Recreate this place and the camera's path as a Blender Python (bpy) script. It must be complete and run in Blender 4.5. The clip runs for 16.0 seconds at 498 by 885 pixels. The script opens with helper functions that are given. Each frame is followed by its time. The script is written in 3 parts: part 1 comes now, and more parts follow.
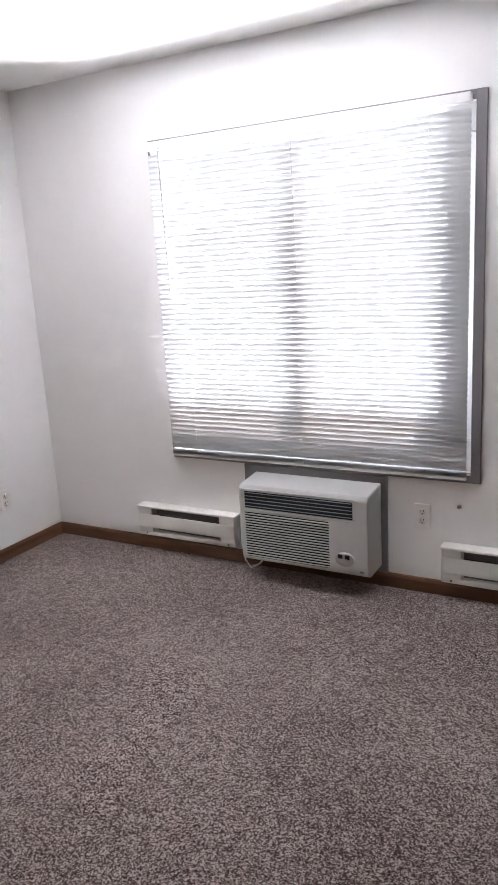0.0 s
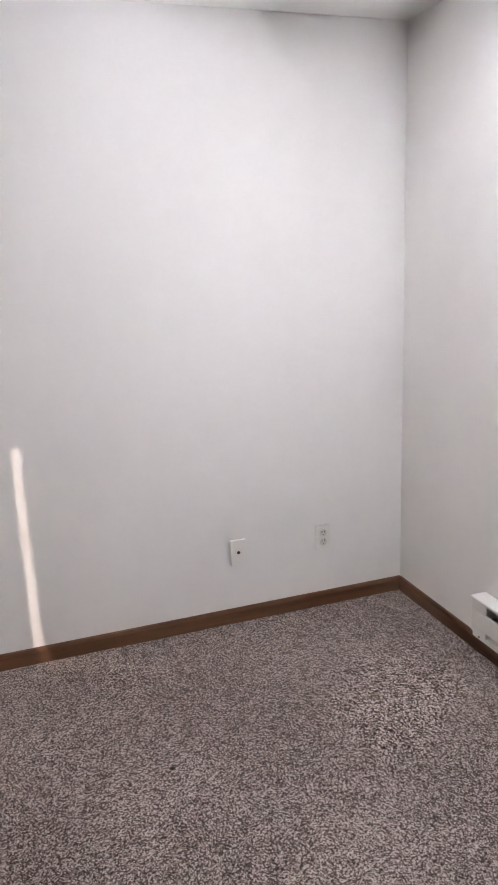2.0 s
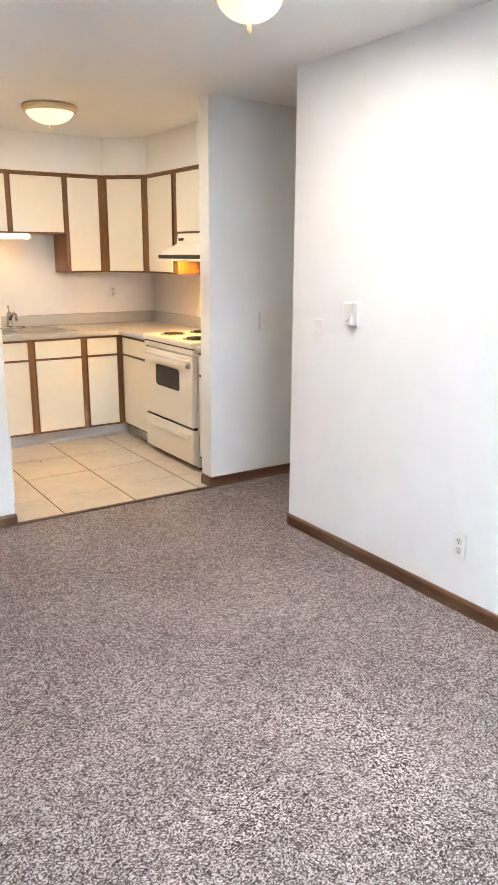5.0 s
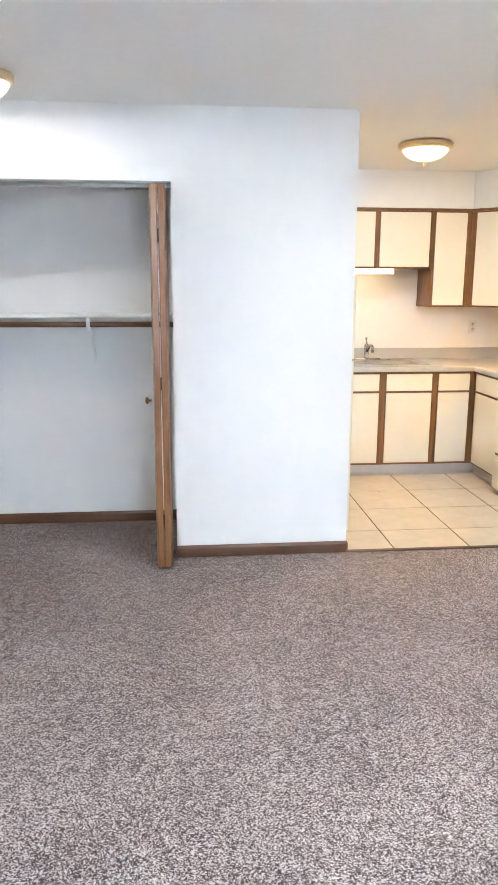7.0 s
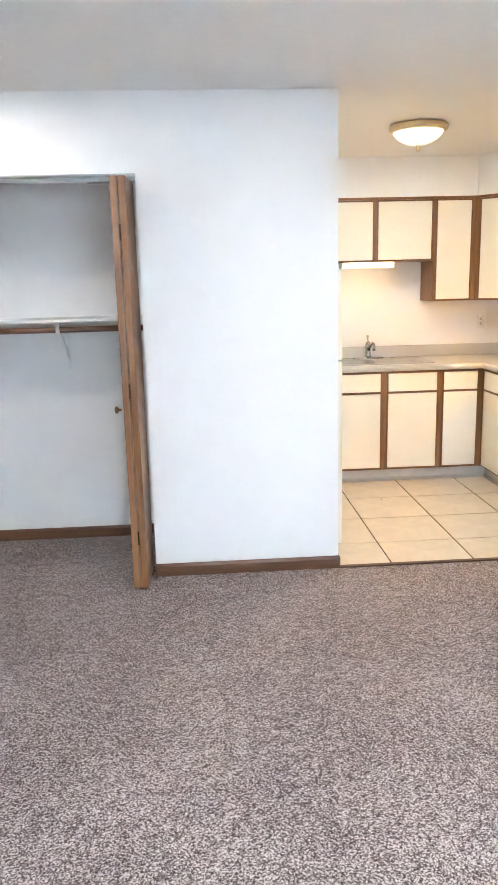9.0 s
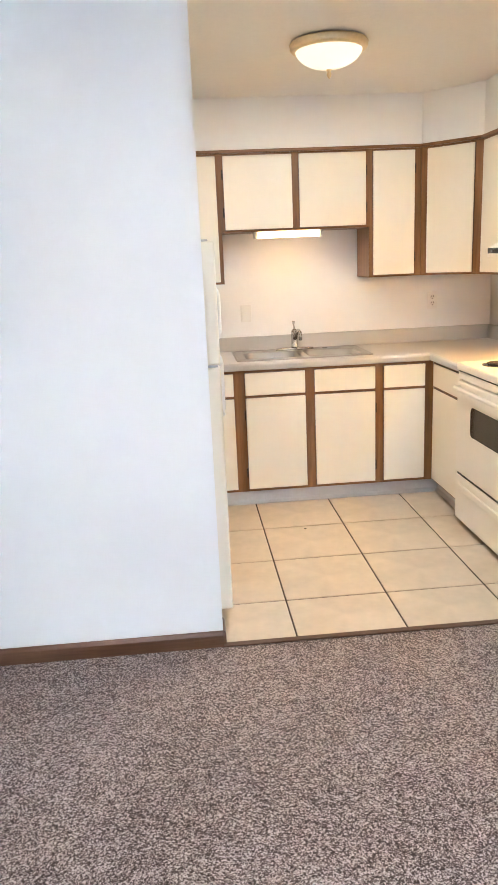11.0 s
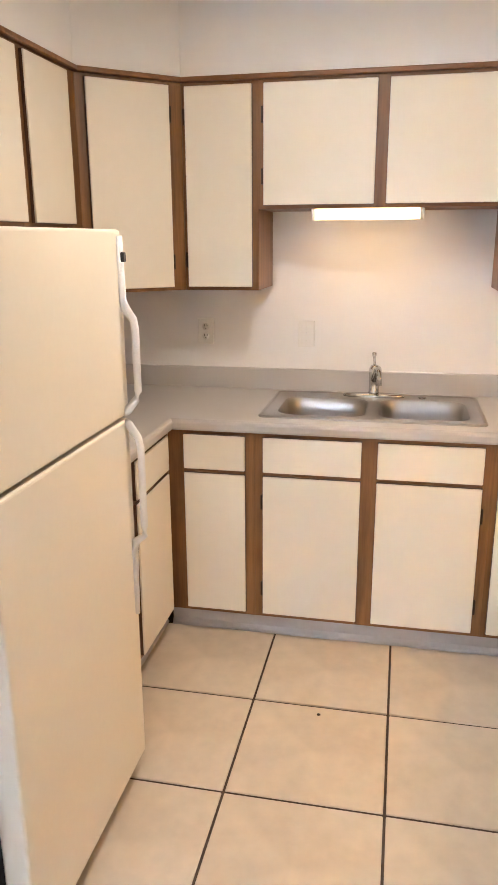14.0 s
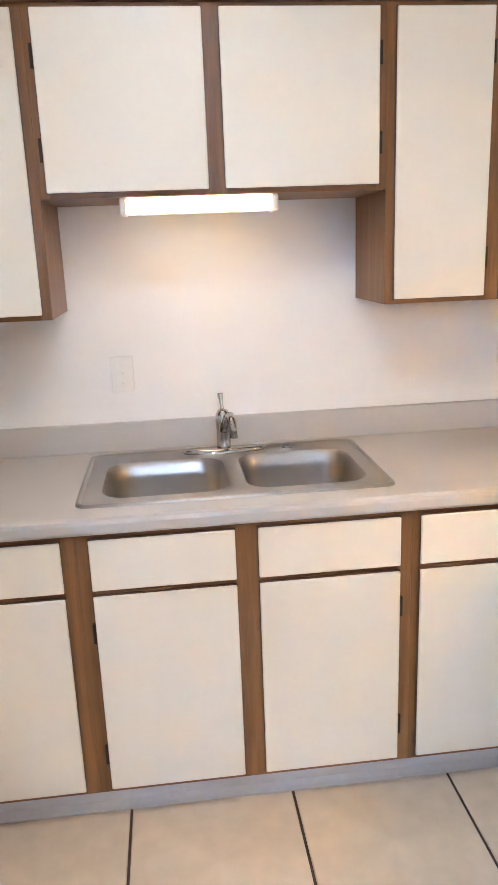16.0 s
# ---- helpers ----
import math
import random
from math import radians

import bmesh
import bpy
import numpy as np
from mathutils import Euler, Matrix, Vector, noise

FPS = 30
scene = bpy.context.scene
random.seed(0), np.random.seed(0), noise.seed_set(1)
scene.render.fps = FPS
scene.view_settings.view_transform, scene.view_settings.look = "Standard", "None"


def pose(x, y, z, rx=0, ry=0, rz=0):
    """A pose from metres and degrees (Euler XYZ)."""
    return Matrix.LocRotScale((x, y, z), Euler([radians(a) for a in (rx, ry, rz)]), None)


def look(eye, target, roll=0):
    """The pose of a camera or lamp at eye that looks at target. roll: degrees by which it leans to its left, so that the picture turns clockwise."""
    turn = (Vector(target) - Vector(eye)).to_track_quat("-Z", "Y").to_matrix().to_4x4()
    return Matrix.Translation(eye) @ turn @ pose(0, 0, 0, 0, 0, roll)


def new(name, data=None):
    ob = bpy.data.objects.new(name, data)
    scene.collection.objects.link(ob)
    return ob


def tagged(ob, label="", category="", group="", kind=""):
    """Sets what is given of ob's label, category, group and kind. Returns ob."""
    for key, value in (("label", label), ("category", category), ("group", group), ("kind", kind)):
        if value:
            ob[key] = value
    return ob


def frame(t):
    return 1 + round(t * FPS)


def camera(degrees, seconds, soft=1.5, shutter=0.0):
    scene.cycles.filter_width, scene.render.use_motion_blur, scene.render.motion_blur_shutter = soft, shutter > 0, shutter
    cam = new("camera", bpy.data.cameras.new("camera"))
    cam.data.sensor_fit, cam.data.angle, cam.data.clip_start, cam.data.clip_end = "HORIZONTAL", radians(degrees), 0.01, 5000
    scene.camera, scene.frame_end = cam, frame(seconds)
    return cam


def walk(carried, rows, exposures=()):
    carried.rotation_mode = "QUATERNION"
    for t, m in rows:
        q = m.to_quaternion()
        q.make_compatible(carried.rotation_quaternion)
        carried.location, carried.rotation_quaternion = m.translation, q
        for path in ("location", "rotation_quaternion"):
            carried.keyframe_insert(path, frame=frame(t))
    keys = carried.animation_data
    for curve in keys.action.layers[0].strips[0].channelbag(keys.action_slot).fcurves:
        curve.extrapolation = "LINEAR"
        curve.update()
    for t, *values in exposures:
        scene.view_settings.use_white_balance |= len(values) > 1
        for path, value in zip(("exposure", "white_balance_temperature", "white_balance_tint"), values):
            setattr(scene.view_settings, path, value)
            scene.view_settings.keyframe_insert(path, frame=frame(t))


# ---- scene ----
cam = camera(37.7, 16.0)
PATH = [
    (0, (-1.687, -1.994, 1.517), (-0.738, -3.687, 1.034), -3.4),
    (0.5, (-1.691, -2.376, 1.509), (-0.482, -3.896, 1.029), -3.5),
    (1, (-1.712, -2.741, 1.507), (-0.282, -4.051, 1.021), -3.5),
    (1.5, (-1.643, -3.067, 1.524), (0.012, -4.081, 1.042), -2.9),
    (2, (-1.459, -3.366, 1.570), (0.375, -3.989, 1.072), -2.3),
    (2.5, (-1.293, -3.66, 1.545), (0.634, -3.858, 1.045), -1.4),
    (3, (-1.246, -3.86, 1.536), (0.666, -3.561, 1.029), -1.4),
    (3.2, (-1.261, -3.922, 1.535), (0.599, -3.387, 1.031), -1.4),
    (5.3, (-0.976, -4.068, 1.534), (-0.035, -2.376, 1.033), 0.5),
    (5.5, (-0.919, -4.06, 1.529), (-0.062, -2.322, 1.032), 0.6),
    (6, (-0.867, -4.026, 1.513), (-0.276, -2.174, 1.043), 0.5),
    (6.5, (-0.93, -4.022, 1.521), (-0.569, -2.106, 1.077), 0.2),
    (7, (-0.967, -4.014, 1.546), (-0.778, -2.068, 1.122), 0.2),
    (7.5, (-1.002, -4.002, 1.557), (-0.915, -2.047, 1.146), 0.0),
    (8, (-1.033, -4.005, 1.55), (-0.992, -2.045, 1.15), -0.3),
    (8.5, (-0.94, -3.941, 1.539), (-0.875, -1.985, 1.129), -1.0),
    (9, (-0.694, -3.74, 1.528), (-0.579, -1.788, 1.106), -1.5),
    (9.5, (-0.534, -3.542, 1.507), (-0.369, -1.597, 1.071), -2.1),
    (10, (-0.428, -3.264, 1.513), (-0.227, -1.327, 1.058), -2.4),
    (10.2, (-0.362, -3.155, 1.508), (-0.155, -1.22, 1.046), -2.5),
    (12.3, (0.371, -1.929, 1.588), (0.33, 0.002, 1.068), -1.9),
    (12.5, (0.431, -1.835, 1.596), (0.358, 0.094, 1.076), -1.6),
    (13, (0.525, -1.533, 1.576), (0.344, 0.388, 1.053), -1.1),
    (13.5, (0.626, -1.225, 1.572), (0.323, 0.679, 1.039), -0.6),
    (14, (0.748, -0.925, 1.566), (0.357, 0.961, 1.028), -0.3),
    (14.5, (0.71, -0.685, 1.546), (0.315, 1.2, 1.01), -0.4),
    (15, (0.565, -0.449, 1.55), (0.258, 1.456, 1.02), -0.9),
    (15.5, (0.504, -0.186, 1.527), (0.419, 1.743, 1.005), -1.6),
    (16, (0.494, -0.059, 1.536), (0.697, 1.863, 1.021), -2.2),
]
EXPOSURES = [(0.0, 1.4, 7250, 24), (1.0, 1.3, 7350, 24), (1.5, 1.35, 7400, 24), (2.0, 1.5, 7450, 23), (3.2, 2.2, 7400, 22),
             (5.3, 3.3, 6200, 10), (7.0, 3.5, 6000, 8), (8.5, 3.5, 6000, 8), (10.2, 3.4, 6100, 9),
             (12.3, 3.15, 6000, 13), (13.5, 3.1, 6050, 15), (14.5, 3.05, 5950, 14), (15.5, 3.1, 5450, 13), (16.0, 3.15, 5150, 12)]
walk(cam, [(t, look(eye, target, roll)) for t, eye, target, roll in PATH], EXPOSURES)
SKY_W, GROUND_W, KITCHEN_W, CLOSET_W, LIVING_W = 300.0, 2650.0, 2.3, 1.0, 2.4
DOME_S, TUBE_S, HOOD_S = 0.105, 1.15, 12.0

# ---- world, sun, large lights ----
world = bpy.data.worlds.new("world")
scene.world = world
world.use_nodes = True
wn = world.node_tree.nodes
sky = wn.new("ShaderNodeTexSky")
sky.sky_type = "NISHITA"
sky.sun_disc = False
SUN_WAY = Vector((0.880, 1.630, -0.978)).normalized()
sky.sun_elevation = math.asin(-SUN_WAY.z)
sky.sun_rotation = math.atan2(-SUN_WAY.x, -SUN_WAY.y)
wn["Background"].inputs["Strength"].default_value = 0.12
world.node_tree.links.new(sky.outputs[0], wn["Background"].inputs["Color"])

sun = new("sun", bpy.data.lights.new("sun", "SUN"))
sun.data.energy, sun.data.angle, sun.data.color = 2.5, radians(0.5), (1.0, 0.95, 0.87)
sun.matrix_world = Matrix.Translation((-3, -9, 5)) @ SUN_WAY.to_track_quat("-Z", "Y").to_matrix().to_4x4()

# added area lamps, for the sky seen by the window and sunlit ground below
for lamp_name, eye, aim, w, h, power, tone in (("window_sky_lamp", (-0.3, -8.65, 3.0), (-0.3, -5.05, 1.32), 6.0, 3.6, SKY_W, (0.73, 0.87, 1.0)),
                                               ("ground_bounce_lamp", (-0.3, -7.25, -1.8), (-0.3, -5.05, 1.30), 3.0, 2.0, GROUND_W, (0.73, 0.87, 1.0))):
    day = new(lamp_name, bpy.data.lights.new(lamp_name, "AREA"))
    day.data.shape, day.data.size, day.data.size_y = "RECTANGLE", w, h
    day.data.energy, day.data.color = power, tone
    day.matrix_world = look(eye, aim)


# ---- materials ----
def material(name, colour, rough=0.5, metal=0.0, var=0.06, scale=6.0, fine=60.0, bump=0.0, bump_scale=120.0, spec=0.5, rough_var=0.08):
    """Principled surface with colour variation at two scales, uneven gloss and a fine relief."""
    m = bpy.data.materials.new(name)
    m.use_nodes = True
    n, l = m.node_tree.nodes, m.node_tree.links
    p = n["Principled BSDF"]
    p.inputs["Metallic"].default_value = metal
    p.inputs["Specular IOR Level"].default_value = spec
    tc = n.new("ShaderNodeTexCoord")
    big, small = n.new("ShaderNodeTexNoise"), n.new("ShaderNodeTexNoise")
    big.inputs["Scale"].default_value, small.inputs["Scale"].default_value = scale, fine
    big.inputs["Detail"].default_value, small.inputs["Detail"].default_value = 3, 4
    for t in (big, small):
        l.new(tc.outputs["Object"], t.inputs["Vector"])
    add = n.new("ShaderNodeMath")
    add.operation = "ADD"
    l.new(big.outputs["Fac"], add.inputs[0]), l.new(small.outputs["Fac"], add.inputs[1])
    ramp = n.new("ShaderNodeMapRange")
    ramp.inputs["From Min"].default_value, ramp.inputs["From Max"].default_value = 0.4, 1.6
    ramp.inputs["To Min"].default_value, ramp.inputs["To Max"].default_value = 1 - 1.6 * var, 1 + 1.6 * var
    l.new(add.outputs[0], ramp.inputs["Value"])
    mul = n.new("ShaderNodeVectorMath")
    mul.operation = "SCALE"
    mul.inputs[0].default_value = colour
    l.new(ramp.outputs[0], mul.inputs["Scale"])
    l.new(mul.outputs[0], p.inputs["Base Color"])
    rr = n.new("ShaderNodeMapRange")
    rr.inputs["From Min"].default_value, rr.inputs["From Max"].default_value = 0.3, 0.7
    rr.inputs["To Min"].default_value, rr.inputs["To Max"].default_value = max(0.02, rough - rough_var), min(1, rough + rough_var)
    l.new(big.outputs["Fac"], rr.inputs["Value"])
    l.new(rr.outputs[0], p.inputs["Roughness"])
    if bump:
        b, bn = n.new("ShaderNodeBump"), n.new("ShaderNodeTexNoise")
        bn.inputs["Scale"].default_value, bn.inputs["Detail"].default_value = bump_scale, 3
        b.inputs["Strength"].default_value, b.inputs["Distance"].default_value = bump, 0.002
        l.new(tc.outputs["Object"], bn.inputs["Vector"])
        l.new(bn.outputs["Fac"], b.inputs["Height"])
        l.new(b.outputs[0], p.inputs["Normal"])
    return m


def wood(name, dark, light, rough=0.42, axis="z", scale=1.0):
    """Stained wood with a long grain along one axis."""
    m = bpy.data.materials.new(name)
    m.use_nodes = True
    n, l = m.node_tree.nodes, m.node_tree.links
    p = n["Principled BSDF"]
    tc, mp = n.new("ShaderNodeTexCoord"), n.new("ShaderNodeMapping")
    s = {"x": (1.5, 26, 26), "y": (26, 1.5, 26), "z": (26, 26, 1.5)}[axis]
    mp.inputs["Scale"].default_value = [v * scale for v in s]
    l.new(tc.outputs["Object"], mp.inputs["Vector"])
    g, f = n.new("ShaderNodeTexNoise"), n.new("ShaderNodeTexNoise")
    g.inputs["Scale"].default_value, g.inputs["Detail"].default_value, g.inputs["Distortion"].default_value = 1.0, 5, 0.6
    f.inputs["Scale"].default_value, f.inputs["Detail"].default_value = 6.0, 3
    l.new(mp.outputs[0], g.inputs["Vector"]), l.new(mp.outputs[0], f.inputs["Vector"])
    mx = n.new("ShaderNodeMath")
    mx.operation = "MULTIPLY_ADD"
    mx.inputs[1].default_value, mx.inputs[2].default_value = 0.35, 0.0
    l.new(f.outputs["Fac"], mx.inputs[0])
    ad = n.new("ShaderNodeMath")
    ad.operation = "ADD"
    l.new(g.outputs["Fac"], ad.inputs[0]), l.new(mx.outputs[0], ad.inputs[1])
    r = n.new("ShaderNodeValToRGB")
    r.color_ramp.elements[0].position, r.color_ramp.elements[0].color = 0.42, (*dark, 1)
    r.color_ramp.elements[1].position, r.color_ramp.elements[1].color = 0.92, (*light, 1)
    l.new(ad.outputs[0], r.inputs[0])
    l.new(r.outputs[0], p.inputs["Base Color"])
    p.inputs["Roughness"].default_value = rough
    b = n.new("ShaderNodeBump")
    b.inputs["Strength"].default_value, b.inputs["Distance"].default_value = 0.15, 0.001
    l.new(ad.outputs[0], b.inputs["Height"])
    l.new(b.outputs[0], p.inputs["Normal"])
    return m


def glowing(name, colour, strength, base=(0.8, 0.8, 0.8)):
    m = bpy.data.materials.new(name)
    m.use_nodes = True
    p = m.node_tree.nodes["Principled BSDF"]
    p.inputs["Base Color"].default_value = (*base, 1)
    p.inputs["Emission Color"].default_value = (*colour, 1)
    p.inputs["Emission Strength"].default_value = strength
    p.inputs["Roughness"].default_value = 0.35
    return m


def carpet_material():
    """Short twisted pile: specks of dark brown, grey-mauve and beige, tufts in relief, broad uneven wear."""
    m = bpy.data.materials.new("carpet")
    m.use_nodes = True
    n, l = m.node_tree.nodes, m.node_tree.links
    p = n["Principled BSDF"]
    tc = n.new("ShaderNodeTexCoord")
    warp = n.new("ShaderNodeTexNoise")
    warp.inputs["Scale"].default_value, warp.inputs["Detail"].default_value = 90, 2
    l.new(tc.outputs["Object"], warp.inputs["Vector"])
    off = n.new("ShaderNodeVectorMath")
    off.operation = "MULTIPLY_ADD"
    off.inputs[1].default_value = (0.008, 0.008, 0.0)
    l.new(warp.outputs["Color"], off.inputs[0]), l.new(tc.outputs["Object"], off.inputs[2])
    v = n.new("ShaderNodeTexVoronoi")
    v.inputs["Scale"].default_value = 262
    l.new(off.outputs[0], v.inputs["Vector"])
    fine = n.new("ShaderNodeTexNoise")
    fine.inputs["Scale"].default_value, fine.inputs["Detail"].default_value = 150, 5
    fine.inputs["Distortion"].default_value, fine.inputs["Roughness"].default_value = 1.3, 0.68
    l.new(tc.outputs["Object"], fine.inputs["Vector"])
    broad = n.new("ShaderNodeTexNoise")
    broad.inputs["Scale"].default_value, broad.inputs["Detail"].default_value = 1.6, 4
    l.new(tc.outputs["Object"], broad.inputs["Vector"])
    mid = n.new("ShaderNodeTexNoise")
    mid.inputs["Scale"].default_value, mid.inputs["Detail"].default_value = 22, 4
    l.new(tc.outputs["Object"], mid.inputs["Vector"])
    sep = n.new("ShaderNodeSeparateColor")
    l.new(v.outputs["Color"], sep.inputs[0])
    a = n.new("ShaderNodeMath")
    a.operation = "MULTIPLY_ADD"
    a.inputs[1].default_value = 0.36
    l.new(sep.outputs[0], a.inputs[0])
    fm = n.new("ShaderNodeMath")
    fm.operation = "MULTIPLY"
    fm.inputs[1].default_value = 0.85
    l.new(fine.outputs["Fac"], fm.inputs[0])
    l.new(fm.outputs[0], a.inputs[2])
    b2 = n.new("ShaderNodeMath")
    b2.operation = "MULTIPLY_ADD"
    b2.inputs[1].default_value = 0.20
    l.new(mid.outputs["Fac"], b2.inputs[0]), l.new(a.outputs[0], b2.inputs[2])
    b3 = n.new("ShaderNodeMath")
    b3.operation = "MULTIPLY_ADD"
    b3.inputs[1].default_value = 0.16
    l.new(broad.outputs["Fac"], b3.inputs[0]), l.new(b2.outputs[0], b3.inputs[2])
    r = n.new("ShaderNodeValToRGB")
    e = r.color_ramp.elements
    e[0].position, e[0].color = 0.615, (0.042, 0.028, 0.025, 1)
    e[1].position, e[1].color = 0.965, (0.57, 0.475, 0.44, 1)
    x = e.new(0.735)
    x.color = (0.104, 0.072, 0.065, 1)
    x = e.new(0.80)
    x.color = (0.232, 0.177, 0.161, 1)
    l.new(b3.outputs[0], r.inputs[0])
    l.new(r.outputs[0], p.inputs["Base Color"])
    p.inputs["Roughness"].default_value = 0.95
    p.inputs["Specular IOR Level"].default_value = 0.1
    p.inputs["Sheen Weight"].default_value = 0.06
    p.inputs["Sheen Roughness"].default_value = 0.6
    bu = n.new("ShaderNodeBump")
    bu.inputs["Strength"].default_value, bu.inputs["Distance"].default_value = 0.6, 0.006
    l.new(a.outputs[0], bu.inputs["Height"])
    l.new(bu.outputs[0], p.inputs["Normal"])
    return m


def blind_material():
    """Thin white vinyl that lets part of the daylight through."""
    m = bpy.data.materials.new("blind_vinyl")
    m.use_nodes = True
    n, l = m.node_tree.nodes, m.node_tree.links
    out = n["Material Output"]
    n.remove(n["Principled BSDF"])
    d, t, g, tr = n.new("ShaderNodeBsdfDiffuse"), n.new("ShaderNodeBsdfTranslucent"), n.new("ShaderNodeBsdfGlossy"), n.new("ShaderNodeBsdfTransparent")
    d.inputs["Color"].default_value, t.inputs["Color"].default_value = (0.62, 0.63, 0.64, 1), (0.90, 0.91, 0.93, 1)
    g.inputs["Roughness"].default_value = 0.35
    a, b, c = n.new("ShaderNodeMixShader"), n.new("ShaderNodeMixShader"), n.new("ShaderNodeMixShader")
    a.inputs[0].default_value, b.inputs[0].default_value, c.inputs[0].default_value = 0.03, 0.03, 0.0
    l.new(d.outputs[0], a.inputs[1]), l.new(t.outputs[0], a.inputs[2])
    l.new(a.outputs[0], b.inputs[1]), l.new(g.outputs[0], b.inputs[2])
    l.new(b.outputs[0], c.inputs[1]), l.new(tr.outputs[0], c.inputs[2])
    l.new(c.outputs[0], out.inputs[0])
    return m


def glass_material():
    m = bpy.data.materials.new("window_glass")
    m.use_nodes = True
    n, l = m.node_tree.nodes, m.node_tree.links
    out = n["Material Output"]
    n.remove(n["Principled BSDF"])
    g, t, mx = n.new("ShaderNodeBsdfGlossy"), n.new("ShaderNodeBsdfTransparent"), n.new("ShaderNodeMixShader")
    g.inputs["Roughness"].default_value = 0.02
    mx.inputs[0].default_value = 0.06
    l.new(t.outputs[0], mx.inputs[1]), l.new(g.outputs[0], mx.inputs[2]), l.new(mx.outputs[0], out.inputs[0])
    return m


WALL = material("wall_paint", (0.83, 0.82, 0.81), 0.74, var=0.018, scale=1.3, fine=9, bump=0.25, bump_scale=55, spec=0.3)
CEIL = material("ceiling_paint", (0.82, 0.81, 0.79), 0.52, var=0.02, scale=2, fine=30, bump=1.0, bump_scale=48, spec=0.10, rough_var=0.04)
CARPET = carpet_material()
TRIM = wood("baseboard_wood", (0.082, 0.035, 0.017), (0.172, 0.080, 0.039), 0.34, "x")
TRIM_Y = wood("baseboard_wood_side", (0.082, 0.035, 0.017), (0.172, 0.080, 0.039), 0.34, "y")
CAB_WOOD = wood("cabinet_wood", (0.120, 0.050, 0.014), (0.280, 0.130, 0.042), 0.38, "z")
CAB_WOOD_X = wood("cabinet_rail_wood", (0.120, 0.050, 0.014), (0.280, 0.130, 0.042), 0.38, "x")
DOOR_WOOD = wood("bifold_wood", (0.175, 0.073, 0.029), (0.31, 0.150, 0.066), 0.33, "z", 0.8)
CREAM = material("cream_laminate", (0.80, 0.742, 0.63), 0.38, var=0.014, scale=2, fine=25, bump=0.03, bump_scale=160, rough_var=0.05)
EDGE = material("dark_edge_band", (0.085, 0.042, 0.019), 0.5, var=0.1)
# near-black; on the vent and grille sheets it stands in for shade
DARK = material("dark_gap", (0.02, 0.017, 0.015), 0.7)
BRONZE = material("hinge_bronze", (0.055, 0.04, 0.028), 0.4, 0.8)
COUNTER = material("laminate_counter", (0.50, 0.48, 0.465), 0.34, rough_var=0.04, var=0.03, scale=5, fine=260)
KICK = material("vinyl_toe_kick", (0.52, 0.50, 0.49), 0.45, var=0.05, scale=5)
TILE = material("ceramic_tile", (0.61, 0.525, 0.42), 0.30, var=0.12, scale=5.0, fine=14, bump=0.06, bump_scale=30, rough_var=0.03)
STRIP = material("brown_metal_strip", (0.095, 0.048, 0.027), 0.5, var=0.12)
GROUT = material("dark_grout", (0.058, 0.038, 0.027), 0.9, var=0.25, scale=10)
STEEL = material("brushed_steel", (0.42, 0.40, 0.38), 0.31, 1.0, var=0.05, scale=9, fine=200, rough_var=0.03)
CHROME = material("chrome", (0.52, 0.52, 0.52), 0.09, 1.0, var=0.02, rough_var=0.03)
FRIDGE = material("fridge_enamel", (0.80, 0.735, 0.615), 0.36, var=0.015, scale=2, rough_var=0.02, bump=0.12, bump_scale=220)
STOVE = material("stove_enamel", (0.80, 0.75, 0.66), 0.33, var=0.02, rough_var=0.02)
BLACK = material("black_enamel", (0.012, 0.012, 0.013), 0.25)
OVEN_GLASS = material("oven_glass", (0.010, 0.011, 0.012), 0.10, spec=0.25, rough_var=0.02)
COIL = material("burner_coil", (0.03, 0.03, 0.03), 0.5, 0.3)
RUBBER = material("black_gasket", (0.012, 0.012, 0.013), 0.6)
WHITE = material("white_plastic", (0.78, 0.775, 0.765), 0.38, var=0.015)
PLATE = material("wall_plate_plastic", (0.80, 0.785, 0.755), 0.38, var=0.02)
IVORY = material("aged_white_plastic", (0.72, 0.70, 0.66), 0.42, var=0.03)
HEATER = material("white_enamel_steel", (0.74, 0.725, 0.70), 0.36, var=0.04, scale=4)
AC_SHELL = material("air_conditioner_shell", (0.50, 0.50, 0.49), 0.45, var=0.04, scale=4, bump=0.05, bump_scale=260)
AC_SLAT = material("vent_plastic", (0.20, 0.29, 0.35), 0.4)
WAND = material("clear_wand_plastic", (0.40, 0.41, 0.42), 0.3)
KNOB = material("turned_wood_knob", (0.20, 0.10, 0.045), 0.35)
PANEL_GREY = material("control_panel_plastic", (0.40, 0.40, 0.39), 0.42)
SLEEVE = material("taupe_metal", (0.20, 0.19, 0.20), 0.5, var=0.05, scale=3)
VINYL = material("window_vinyl", (0.70, 0.70, 0.70), 0.4)
BRASS = material("aged_brass", (0.70, 0.57, 0.35), 0.36, 0.9, var=0.08, rough_var=0.03)
GREY = material("galvanised_track", (0.42, 0.42, 0.41), 0.4, 0.8)
BLIND = blind_material()
GLASS = glass_material()
DOME = glowing("lit_alabaster_glass", (1.0, 0.80, 0.52), DOME_S, (0.85, 0.80, 0.70))
TUBE = glowing("lit_diffuser", (1.0, 0.64, 0.30), TUBE_S, (0.85, 0.82, 0.75))
HOOD_LAMP = glowing("lit_hood_lens", (1.0, 0.48, 0.10), HOOD_S)


